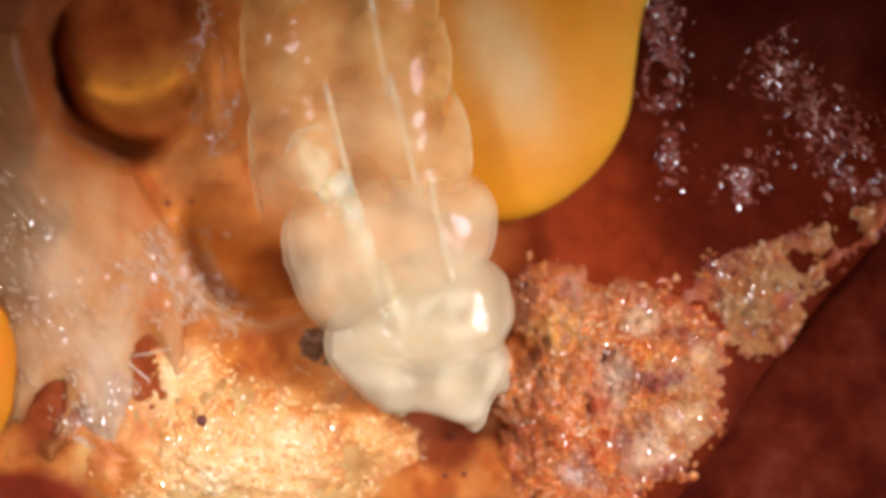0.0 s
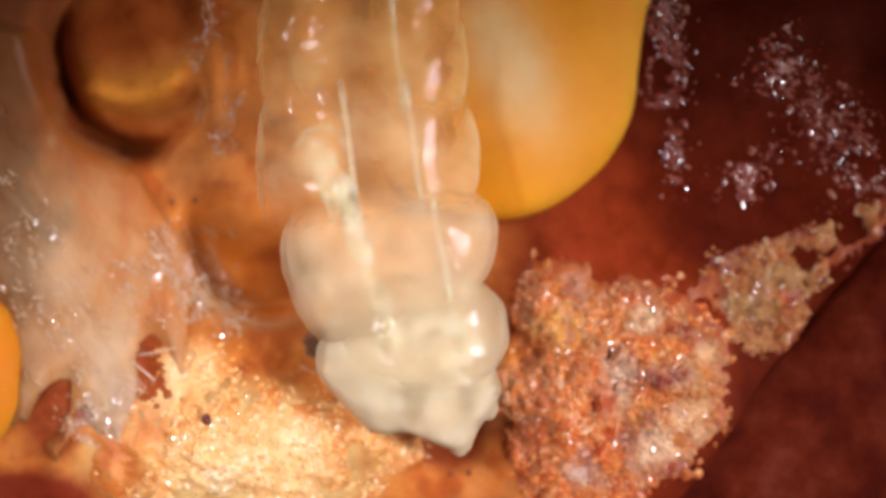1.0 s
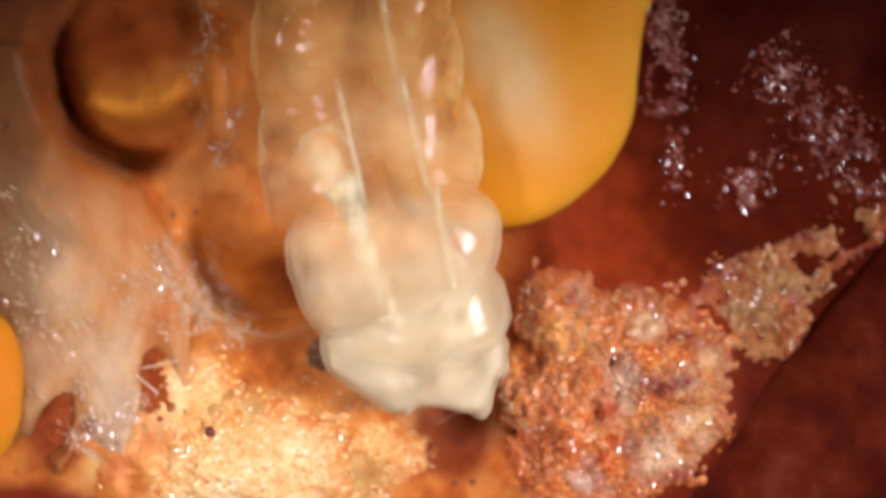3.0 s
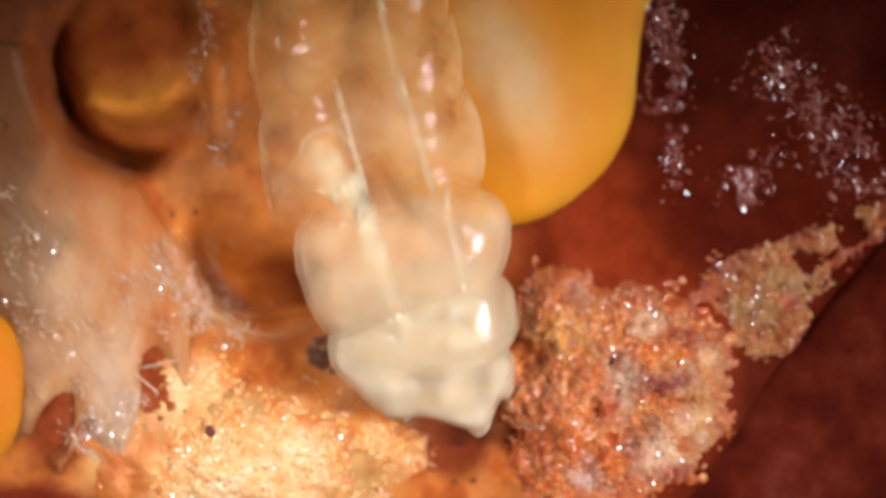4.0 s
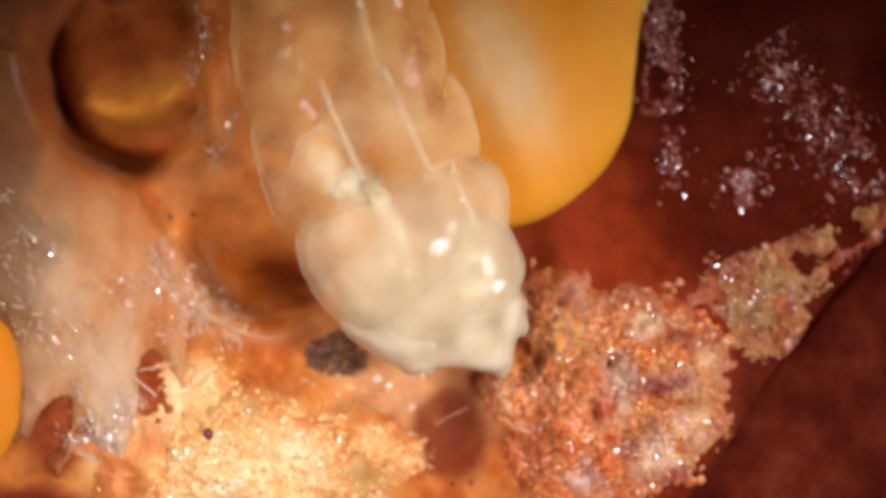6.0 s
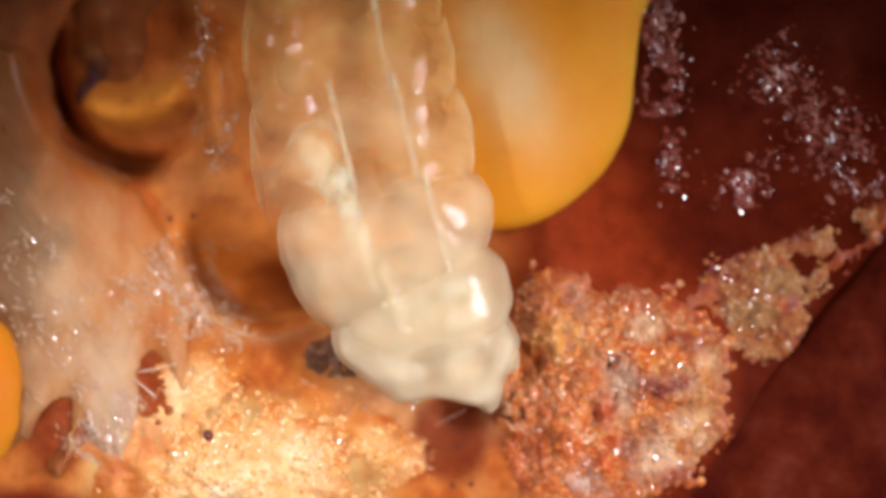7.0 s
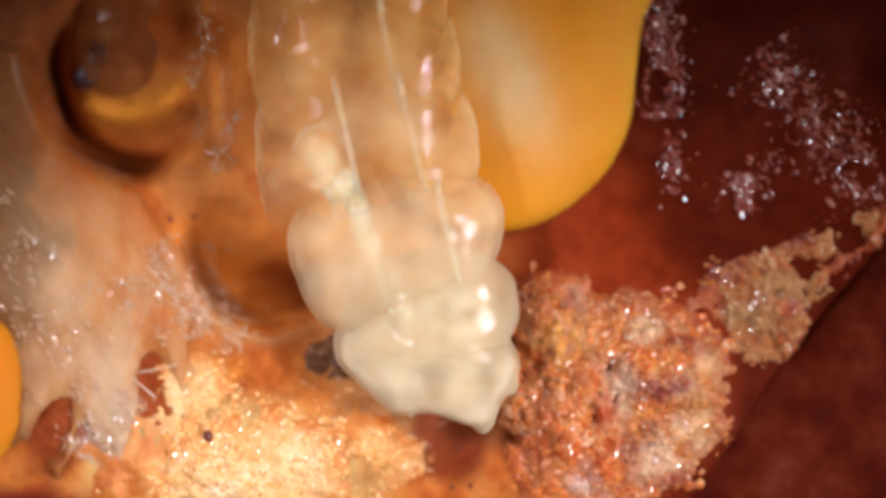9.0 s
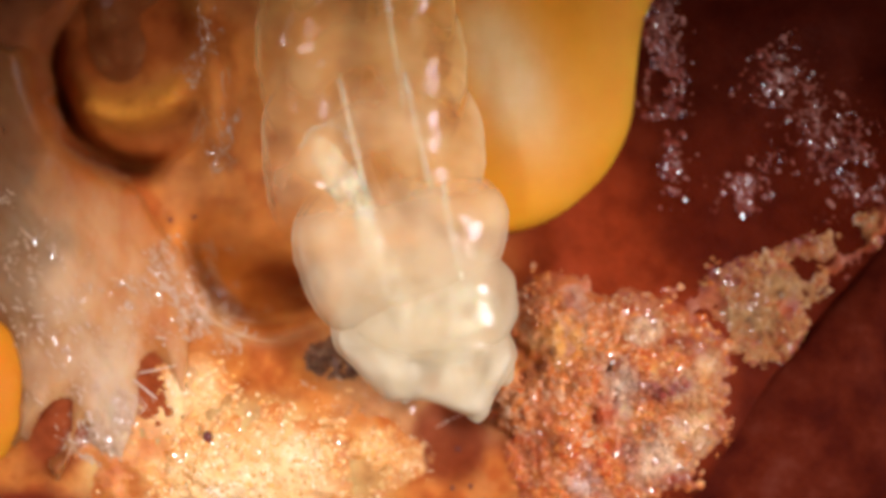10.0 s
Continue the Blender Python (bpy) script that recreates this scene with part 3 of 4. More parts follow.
def build_glints(name, label, bands, size, mat, seed, flat=1.0, streak=0.0):
    """Bands (x, y, half width, half length, turn, count) of glistening wet grains."""
    r = np.random.RandomState(seed)
    xs, ys = [], []
    for cx, cy, w, h, turn, n in bands:
        u, v = w * r.randn(n) * 0.7, h * (r.rand(n) * 2 - 1)
        c, s = math.cos(radians(turn)), math.sin(radians(turn))
        xs.append(cx + u * c - v * s), ys.append(cy + u * s + v * c)
    x, y = np.concatenate(xs), np.concatenate(ys)
    keep = rough(x, y, 0.12, seed) > -0.10
    x, y = x[keep], y[keep]
    sizes = size * (0.35 + 1.0 * r.rand(len(x)) ** 2)
    top, inside, _, _ = film(x, y)
    z = np.where((inside > 0) & (x < -0.7), np.maximum(relief(x, y), top + 0.012), relief(x, y))
    p = np.c_[x, y, z]
    v, f = grains(p, sizes, seed + 1, flat)
    if streak:
        d = (v.reshape(len(p), -1, 3) - p[:, None])
        a = radians(-52) + 0.35 * r.randn(len(p), 1)
        along = d[..., 0] * np.cos(a) + d[..., 1] * np.sin(a)
        grow = streak * r.rand(len(p), 1) ** 2
        d[..., 0] += grow * along * np.cos(a)
        d[..., 1] += grow * along * np.sin(a)
        v = (p[:, None] + d).reshape(-1, 3)
    ob = new(name, mesh(name, v, f, mat, smooth=False))
    return tagged(ob, label, "fruit grains", kind="stuff")


def build_small():
    for pts, w in (([(-2.18, -0.87, 0.16), (-2.05, -0.96, 0.24), (-1.92, -1.08, 0.20)], 0.008), ([(-2.14, -0.83, 0.16), (-1.98, -0.80, 0.22), (-1.86, -0.77, 0.18)], 0.006),
                   ([(-0.05, -1.22, 0.0), (0.04, -1.16, 0.06), (0.17, -1.10, 0.06)], 0.0028)):
        fine = [Vector(pts[0]) * (1 - u) ** 2 + Vector(pts[1]) * 2 * u * (1 - u) + Vector(pts[2]) * u * u for u in np.linspace(0, 1, 10)]
        v, f = tube(fine, w, 6, 0.4)
        tagged(new("fibre", mesh("fibre", v, f, fibre_mat)), "thin pale wet fibre stretched over the flesh", "fibre", "fibres")
    r = np.random.RandomState(88)
    for k in range(30):
        if k < 20:
            x, y, turn, n = r.uniform(-2.1, -1.5), r.uniform(-0.6, 0.1), r.uniform(-75, -35), r.uniform(0.06, 0.18)
        else:
            x, y, turn, n = r.uniform(-1.78, -1.50), r.uniform(0.6, 1.7), r.uniform(-110, -70), r.uniform(0.08, 0.22)
        u = np.linspace(0, 1, 8)
        px = x + n * u * math.cos(radians(turn)) + 0.012 * np.sin(3 * u + k)
        py = y + n * u * math.sin(radians(turn)) + 0.012 * np.cos(4 * u + k)
        pz = np.maximum(relief(px, py), np.where(film(px, py)[1] > 0, film(px, py)[0], -9)) + 0.010 + 0.006 * np.sin(9 * u + k)
        v, f = tube(list(zip(px, py, pz)), r.uniform(0.004, 0.008), 6, 0.6)
        tagged(new("fibre", mesh("fibre", v, f, glint_mat)), "fine glistening strand on the wet membrane", "fibre", "strands of the membrane")
    for k in range(7):
        u = np.radians(np.linspace(r.uniform(185, 225), r.uniform(245, 285), 24))
        e = r.uniform(0.86, 1.28)
        px, py = -1.25 + 0.52 * e * np.cos(u) + 0.014 * np.sin(3 * u + k), 0.08 + 0.54 * e * np.sin(u) + 0.014 * np.cos(4 * u + k)
        pz = np.maximum(relief(px, py), np.where(film(px, py)[1] > 0, film(px, py)[0], -9)) + 0.002
        v, f = tube(list(zip(px, py, pz)), r.uniform(0.004, 0.011), 6, 0.7)
        tagged(new("fibre", mesh("fibre", v, f, lip_mat)), "pale silky strand round the amber hollow", "fibre", "strands of the hollow's lip")
    for x, y, s in ((-1.63, -1.26, 0.035), (0.11, -1.38, 0.018), (0.20, -1.63, 0.016), (0.07, -1.64, 0.014), (-1.93, 0.25, 0.015), (-1.77, 0.27, 0.014)):
        v, f = ball(s, s * 1.2, s * 0.8, 10, 12, 0.06, int(1000 * s))
        ob = tagged(new("speck", mesh("speck", v, f, speck_mat)), "tiny dark speck on the flesh", "speck", "specks")
        ob.matrix_basis = mm(x, y, float(relief(np.array([x]), np.array([y]))[0]) + s * 0.6)


def build_bulbs():
    """The smooth yellow body that shows under the torn film."""
    v, f = ball(0.34, 0.55, 0.3, 24, 36, 0.02, 3)
    a = tagged(new("pulp_bulb", mesh("pulp_bulb", v, f, lobe_mat, tones=np.tile((0.92, 0.72, 0.8), (len(v), 1)))), "smooth yellow pulp bulb under the torn membrane", "fruit pulp")
    a.matrix_basis = mm(-3.22, -0.98, -0.05)
    return a


# ---- the larva ----
def flat_back(v, rx, rz, power=2.8):
    """Swells a round section towards a box, so that the back is flatter."""
    c, s = np.abs(v[:, 0] / rx), np.abs(v[:, 2] / rz)
    r = np.hypot(c, s) + 1e-9
    f = ((c / r) ** power + (s / r) ** power) ** (-1 / power)
    return v * np.c_[f, np.ones(len(v)), f]


def sleeve(spec, grow=1.0, seed=0, rings=44, sides=72, cut=(-2, 2), floor=-9):
    """A body ring with a flat back and bulging sides. spec: for left, back and right the reach, half length, offset along the body
    and power of the profile (high: straight, low: a round lobe), then the taper towards the tail. Rings reach into one another, open between the two ends of cut."""
    (wl, hl, ol, pl), (wt, ht, ot, pt), (wr, hr, o_r, pr), taper = spec
    verts, faces = ball(1.0, 1.0, 1.0, rings, sides)
    verts = np.array(verts)
    s, u = verts[:, 1], np.arctan2(verts[:, 2], verts[:, 0])
    right, left = np.clip(np.cos(u), 0, 1) ** 2, np.clip(-np.cos(u), 0, 1) ** 2
    back = 1 - right - left
    p = pl * left + pt * back + pr * right
    r = np.clip(1 - np.abs(s) ** p, 0, 1) ** (1 / p)
    rs = np.random.RandomState(seed).rand(4) * 6
    r = r * (1 + 0.012 * np.sin(3 * u + rs[0] + 2 * s) + 0.008 * np.sin(7 * u + rs[1] + 4 * s) + 0.010 * np.sin(6 * s + 2 * u + rs[2]))
    r = r * (1 + 0.07 * rough(u * 0.5, s * hl, 0.30, 90 + seed, 2) + 0.03 * rough(u * 0.5, s * hl, 0.10, 95 + seed, 2))
    w = np.where(np.cos(u) > 0, wr, wl) * (1 + taper * s)
    y = s * (hl * left + ht * back + hr * right) + ol * left + ot * back + o_r * right
    v = np.c_[r * np.cos(u), y, wt * r * np.sin(u)]
    v = flat_back(v, 1.0, wt)
    v[:, 0] *= w
    faces = [q for q in faces if all(cut[0] < s[k] < cut[1] and v[k, 2] > floor for k in q)]
    used = sorted({k for q in faces for k in q})
    index = {k: i for i, k in enumerate(used)}
    return (v * np.array((grow, 0.5 + 0.5 * grow, grow * grow)))[used], [[index[k] for k in q] for q in faces]


def organ_tube(name, seg, pts, r, mat, label):
    fine = []
    for i in range(len(pts) - 1):
        for u in np.linspace(0, 1, 6, endpoint=i == len(pts) - 2):
            fine.append(Vector(pts[i]).lerp(Vector(pts[i + 1]), u))
    v, f = tube(fine, r, 8)
    return part(name, mesh(name, v, f, mat), seg, label)


def organ_blob(name, seg, place, size, mat, label, seed, lumps=0.07):
    v, f = ball(*size, 24, 24, lumps, seed)
    return part(name, mesh(name, v, f, mat), seg, label, mm(*place))


def tail_shape(grow=1.0, rings=52, sides=72):
    """The end of the body: widest below the last fold, sloping more on one side, blunt behind."""
    verts, faces = ball(1.0, 1.0, 1.0, rings, sides)
    verts = np.array(verts)
    s, u = verts[:, 1], np.arctan2(verts[:, 2], verts[:, 0])
    y = 0.16 + 0.44 * s
    down = soft(0.22, -0.26, y)
    left = 0.71 - 0.36 * down ** 2.4 - 0.20 * soft(0.22, 0.55, y)
    right = 0.56 - 0.08 * down - 0.16 * soft(0.16, 0.55, y) + 0.02 * np.sin(14 * y)
    r = np.clip(1 - np.abs(s) ** 6, 0, 1) ** (1 / 6)
    r = r * (1 + 0.012 * np.sin(5 * u + 3 * s) + 0.010 * np.sin(9 * s + 2 * u))
    r = r * (1 + 0.08 * rough(u * 0.5, y, 0.25, 99, 2) + 0.03 * rough(u * 0.5, y, 0.09, 98, 2))
    v = flat_back(np.c_[r * np.cos(u), y, r * np.sin(u)], 1.0, 1.0, 2.5)
    v[:, 0] *= np.where(v[:, 0] < 0, left, right) * grow
    v[:, 2] *= 0.45 * (1 - 0.34 * down - 0.15 * soft(0.2, 0.6, y)) * grow
    v[:, 1] += 0.03 * np.cos(v[:, 0] * 9) * down
    return v * np.array((1, 0.5 + 0.5 * grow, 1)), faces


def build_larva():
    larva = tagged(new("larva"), "translucent cream fly larva with ringed wet body", "larva")
    segs = []
    # reach, half length, offset, power: left side, back, right side; taper
    specs = (((0.74, 0.38, 0.02, 2.6), (0.47, 0.50, 0.0, 2.8), (0.485, 0.36, -0.01, 2.3), 0.04),
             ((0.765, 0.60, -0.04, 2.6), (0.53, 0.56, 0.08, 3.4), (0.725, 0.47, 0.06, 2.3), 0.07),
             ((0.78, 0.68, -0.12, 3.2), (0.54, 0.62, 0.0, 5.0), (0.74, 0.56, -0.06, 2.6), 0.0),
             ((0.73, 0.62, 0.0, 3.4), (0.53, 0.62, 0.0, 5.0), (0.70, 0.60, 0.0, 3.0), 0.0),
             ((0.70, 0.62, 0.0, 3.4), (0.50, 0.62, 0.0, 5.0), (0.68, 0.62, 0.0, 3.0), -0.03),
             ((0.62, 0.62, 0.0, 3.0), (0.45, 0.62, 0.0, 4.0), (0.60, 0.62, 0.0, 3.0), -0.08))
    lines = ((None, None), ((0.345, 0.33, 0.32), (-0.20, -0.18, -0.14)), ((0.27, 0.30, 0.35), (-0.16, -0.13, -0.12)), ((0.22, 0.23, 0.25), None), ((0.20, 0.21, 0.22), None), (None, None))
    for i, spec in enumerate(specs):
        v, f = sleeve(spec, 1.0, i, cut=((-2, 0.94), (-2, 0.90), (-0.88, 0.88), (-0.88, 0.88), (-0.88, 0.88), (-0.88, 2))[i], floor=-9 if i < 1 else -0.22)
        seg = part("segment", mesh("segment", v, f, rings[i][0]), larva)
        segs.append(seg)
        v, f = sleeve(spec, 0.94, i, cut=(-0.97, 0.94), floor=-0.1)
        if rings[i][1]:
            part("inner_flesh", mesh("inner_flesh", v, f, rings[i][1]), seg, "cream flesh under the clear skin")
        h = spec[1][0] * 0.86
        for line, wide in zip(lines[i], (0.018, 0.019)):
            if line:
                organ_tube("trachea", seg, [(line[0], 0.54, h * 0.97), (line[1] - 0.014, 0.24, h), (line[1], 0.0, h), (line[1] + 0.012, -0.26, h * 0.95), (line[2], -0.54, h * 0.78)], wide, trachea_mat, "pale air tube")
    seg_a, seg_b, seg_c, seg_d = segs[:4]
    organ_tube("trachea", seg_c, [(-0.16, 0.0, 0.46), (-0.19, 0.10, 0.46), (-0.27, 0.15, 0.45), (-0.40, 0.13, 0.42), (-0.50, 0.02, 0.38)], 0.011, fold_mat, "pale arched air tube")
    organ_blob("fat_body", seg_b, (-0.22, 0.14, 0.43, 2, 0, 6), (0.075, 0.48, 0.06), fat_mat, "yellowish white fat body", 21, 0.16)
    organ_blob("fat_body", seg_c, (-0.28, -0.22, 0.43, 0, 0, 20), (0.10, 0.34, 0.06), fat_mat, "yellowish white fat body", 22, 0.20)
    organ_blob("fat_body", seg_a, (-0.34, 0.12, 0.40, 0, 0, 8), (0.10, 0.30, 0.06), fat_mat, "yellowish white fat body", 23, 0.16)
    organ_blob("fat_body", seg_a, (0.02, -0.05, 0.38, 0, 0, -20), (0.24, 0.24, 0.07), fat_mat, "whitish fat body", 24, 0.10)
    organ_blob("gut", seg_c, (0.44, 0.05, 0.38), (0.15, 0.26, 0.10), gut_mat, "brownish orange gut loop", 32)
    organ_blob("gut", seg_c, (0.02, 0.22, 0.36), (0.14, 0.24, 0.10), gut_mat, "brownish orange gut loop", 36)
    organ_blob("gut", seg_d, (0.44, -0.10, 0.38), (0.14, 0.26, 0.10), gut_mat, "brownish orange gut loop", 33)
    organ_blob("gut", seg_b, (0.10, 0.10, 0.36), (0.13, 0.30, 0.08), gut_mat, "brownish orange gut loop", 35)
    # tail: narrows to a blunt end with soft points
    v, f = tail_shape()
    tail = part("tail", mesh("tail", v, f, tail_mat), larva, "blunt whitish tail segment")
    v, f = tail_shape(0.92)
    part("inner_flesh", mesh("inner_flesh", v, f, tail_flesh_mat), tail, "cream flesh under the clear skin")
    for x, y, z, r, l, turn in ((-0.15, -0.17, -0.02, 0.075, 0.13, 4), (0.34, -0.15, 0.0, 0.12, 0.20, 10), (0.47, 0.04, -0.02, 0.10, 0.12, 40)):
        tv, tf = ball(r, l, r, 16, 20, 0.05, int(100 * (x + 1)), 1.7)
        part("tubercle", mesh("tubercle", tv, tf, lobe_skin_mat), tail, "soft pointed wart", mm(x, y, z, 0, 0, turn))
    for x, y, w in ((-0.12, -0.06, 0.060), (0.14, -0.04, 0.085)):
        tv, tf = ball(w * 0.8, w * 1.1, 0.05, 14, 18, 0.10, int(990 * w))
        part("spiracle", mesh("spiracle", tv, tf, spot_mat), tail, "pale breathing spot", mm(x, y, 0.25 - 0.4 * x * x))
    for x, y, w, l, k in ((-0.30, 0.20, 0.16, 0.20, 51), (0.08, 0.16, 0.22, 0.18, 52)):
        organ_blob("fat_body", tail, (x, y, 0.30), (w, l, 0.08), fat_mat, "whitish fat body", k)
    return larva, tail, segs


def build_second_larva():
    """The brownish larva that works its way about in the bubble hole."""
    other = tagged(new("larva"), "brownish translucent larva deep in a bubble hole", "larva")
    v, f = ball(0.42, 0.62, 0.34, 26, 36, 0.015, 91)
    trunk = part("trunk", mesh("trunk", v, f, murky_mat), other)
    v, f = ball(0.27, 0.36, 0.20, 24, 32, 0.02, 92)
    head = part("head", mesh("head", v, f, murky_mat), other)
    for place, size, k in (((0.12, 0.16, 0.12, 0, 0, -8), (0.075, 0.24, 0.06), 94), ((0.0, -0.12, 0.15, 0, 0, -32), (0.085, 0.20, 0.05), 96),
                           ((-0.10, 0.12, 0.14, 0, 0, 62), (0.030, 0.16, 0.03), 97), ((-0.13, -0.35, 0.12, 0, 0, -30), (0.085, 0.11, 0.07), 95)):
        organ_blob("mouth_hook", head, place, size, hook_mat, "glossy black mouth hook", k, 0.07)
    # Pale glossy tubes added in place of light streaks on the wet skin.
    for pts in ([(-0.20, 0.34, 0.12), (-0.14, 0.30, 0.15), (-0.08, 0.28, 0.15)], [(0.26, 0.46, 0.02), (0.25, 0.34, 0.09), (0.24, 0.24, 0.10)]):
        organ_tube("glint_streak", head, pts, 0.013, glint_mat, "pale glossy streak in place of a wet glint")
    return other, trunk, head


ground = build_ground()
lobe = build_lobe()
membrane = build_membrane()
skin = build_skin()
bulb = build_bulbs()
build_crumbs("ochre_heap", "bright ochre crumbly fruit flesh with glassy grains",
             ((-1.45, -1.55, 1.05, 0.55, 0), (-0.52, -1.42, 0.36, 0.26, 0), (-1.75, -1.05, 0.4, 0.35, 0)), 11500, 0.0135, ochre_grain_mat, ochre_mat, 81, 0.025, 0.05, (0.74, 0.46, 0.24), (), 0.14, glass=ochre_glass_mat)
build_crumbs("rot_spot", "dark brown rotten spot with glistening grains", ((-0.77, -0.75, 0.21, 0.17, -35),), 500, 0.012, rot_grain_mat, rot_mat, 84, 0.020, 0.05, (1.6, 1.7, 1.6), (), 0.25, 0.9, glass=rot_grain_mat, swell=0.02)
build_crumbs("crumb_heap", "rusty orange crumbly flesh heap with whitish glistening grains", ((1.30, -1.02, 0.78, 0.82, 0), (0.86, -0.58, 0.40, 0.52, 20), (0.95, -1.45, 0.5, 0.4, 0), (0.50, -0.92, 0.28, 0.34, 0)), 19000, 0.0165,
             crumb_grain_mat, crumb_mat, 82, 0.10, 0.09, (0.50, 0.28, 0.22),
             ((0.82, -0.62, 0.26, 0.26, (0.78, 0.36, 0.07)), (1.10, -0.22, 0.45, 0.22, (0.44, 0.10, 0.02)), (1.72, -1.10, 0.30, 0.42, (0.84, 0.50, 0.22)),
              (0.70, -1.30, 0.20, 0.30, (0.50, 0.07, 0.015)), (1.25, -0.92, 0.18, 0.34, (0.92, 0.68, 0.48)), (1.00, -1.58, 0.20, 0.18, (0.88, 0.74, 0.64)),
              (1.50, -1.42, 0.32, 0.26, (0.92, 0.66, 0.42)), (1.40, -0.52, 0.18, 0.16, (0.80, 0.52, 0.30)), (1.85, -0.75, 0.16, 0.22, (0.74, 0.44, 0.22)), (1.54, -0.98, 0.26, 0.19, (0.15, 0.022, 0.045)), (1.30, -1.34, 0.12, 0.20, (0.20, 0.035, 0.05)), (1.72, -0.62, 0.20, 0.10, (0.24, 0.03, 0.03)), (1.12, -1.12, 0.12, 0.20, (0.40, 0.04, 0.015)), (0.95, -0.85, 0.10, 0.14, (0.42, 0.06, 0.015)), (1.45, -1.20, 0.10, 0.12, (0.16, 0.025, 0.05)), (1.62, -1.60, 0.16, 0.12, (0.30, 0.05, 0.03))), 0.36, 0.55, swell=0.26)
build_crumbs("crumb_ridge", "small pale brown crumbly ridge beside the dark skin", ((2.55, -0.10, 0.54, 0.24, 30), (2.12, -0.34, 0.42, 0.30, 10), (2.30, -0.52, 0.27, 0.24, 50), (2.95, 0.14, 0.34, 0.14, 35)), 6500, 0.015,
             ridge_grain_mat, ridge_mat, 83, 0.03, 0.09, (0.50, 0.20, 0.13), ((2.18, -0.42, 0.22, 0.20, (0.58, 0.34, 0.14)), (2.45, -0.20, 0.24, 0.12, (0.46, 0.24, 0.09))), 0.40, 0.42, glass=ridge_glass_mat)
build_glints("wet_grain", "glistening wet dark red grains on the flesh",
             ((1.55, 1.42, 0.10, 0.45, 4, 750), (1.60, 0.66, 0.05, 0.22, 0, 160), (2.10, 0.44, 0.07, 0.14, 0, 260), (1.95, 0.30, 0.10, 0.12, 30, 40),
              (2.62, 0.95, 0.20, 0.66, 38, 820), (1.75, 0.52, 0.2, 0.2, 0, 40), (2.98, 0.68, 0.16, 0.30, 10, 260), (2.20, 0.55, 0.16, 0.16, 0, 140)), 0.016, wet_grain_mat, 61, 0.6, 1.0)
build_glints("wet_glint", "glistening wet pale grains on the membrane and its ridge",
             ((-1.86, -0.25, 0.14, 0.36, 35, 460), (-1.55, -0.48, 0.12, 0.26, 50, 300), (-1.54, 0.82, 0.06, 0.24, -14, 130), (-1.66, 1.62, 0.07, 0.2, -10, 130), (-1.78, 1.3, 0.06, 0.2, -10, 60),
              (-2.9, -0.2, 0.3, 0.4, 20, 260), (-0.75, -1.02, 0.25, 0.16, 0, 82), (-0.25, -0.95, 0.3, 0.15, 0, 99), (-2.6, -0.5, 0.3, 0.3, 20, 30), (-2.35, -1.20, 0.18, 0.28, -20, 1000), (-2.65, -0.80, 0.2, 0.25, 0, 80), (-2.2, -0.4, 0.25, 0.3, 20, 300), (-3.05, 0.38, 0.06, 0.06, 0, 33)), 0.0078, film_glint_mat, 65, 0.5, 5.0)
build_small()
other, trunk, head = build_second_larva()
larva, tail, (seg_a, seg_b, seg_c, seg_d, seg_e, seg_f) = build_larva()


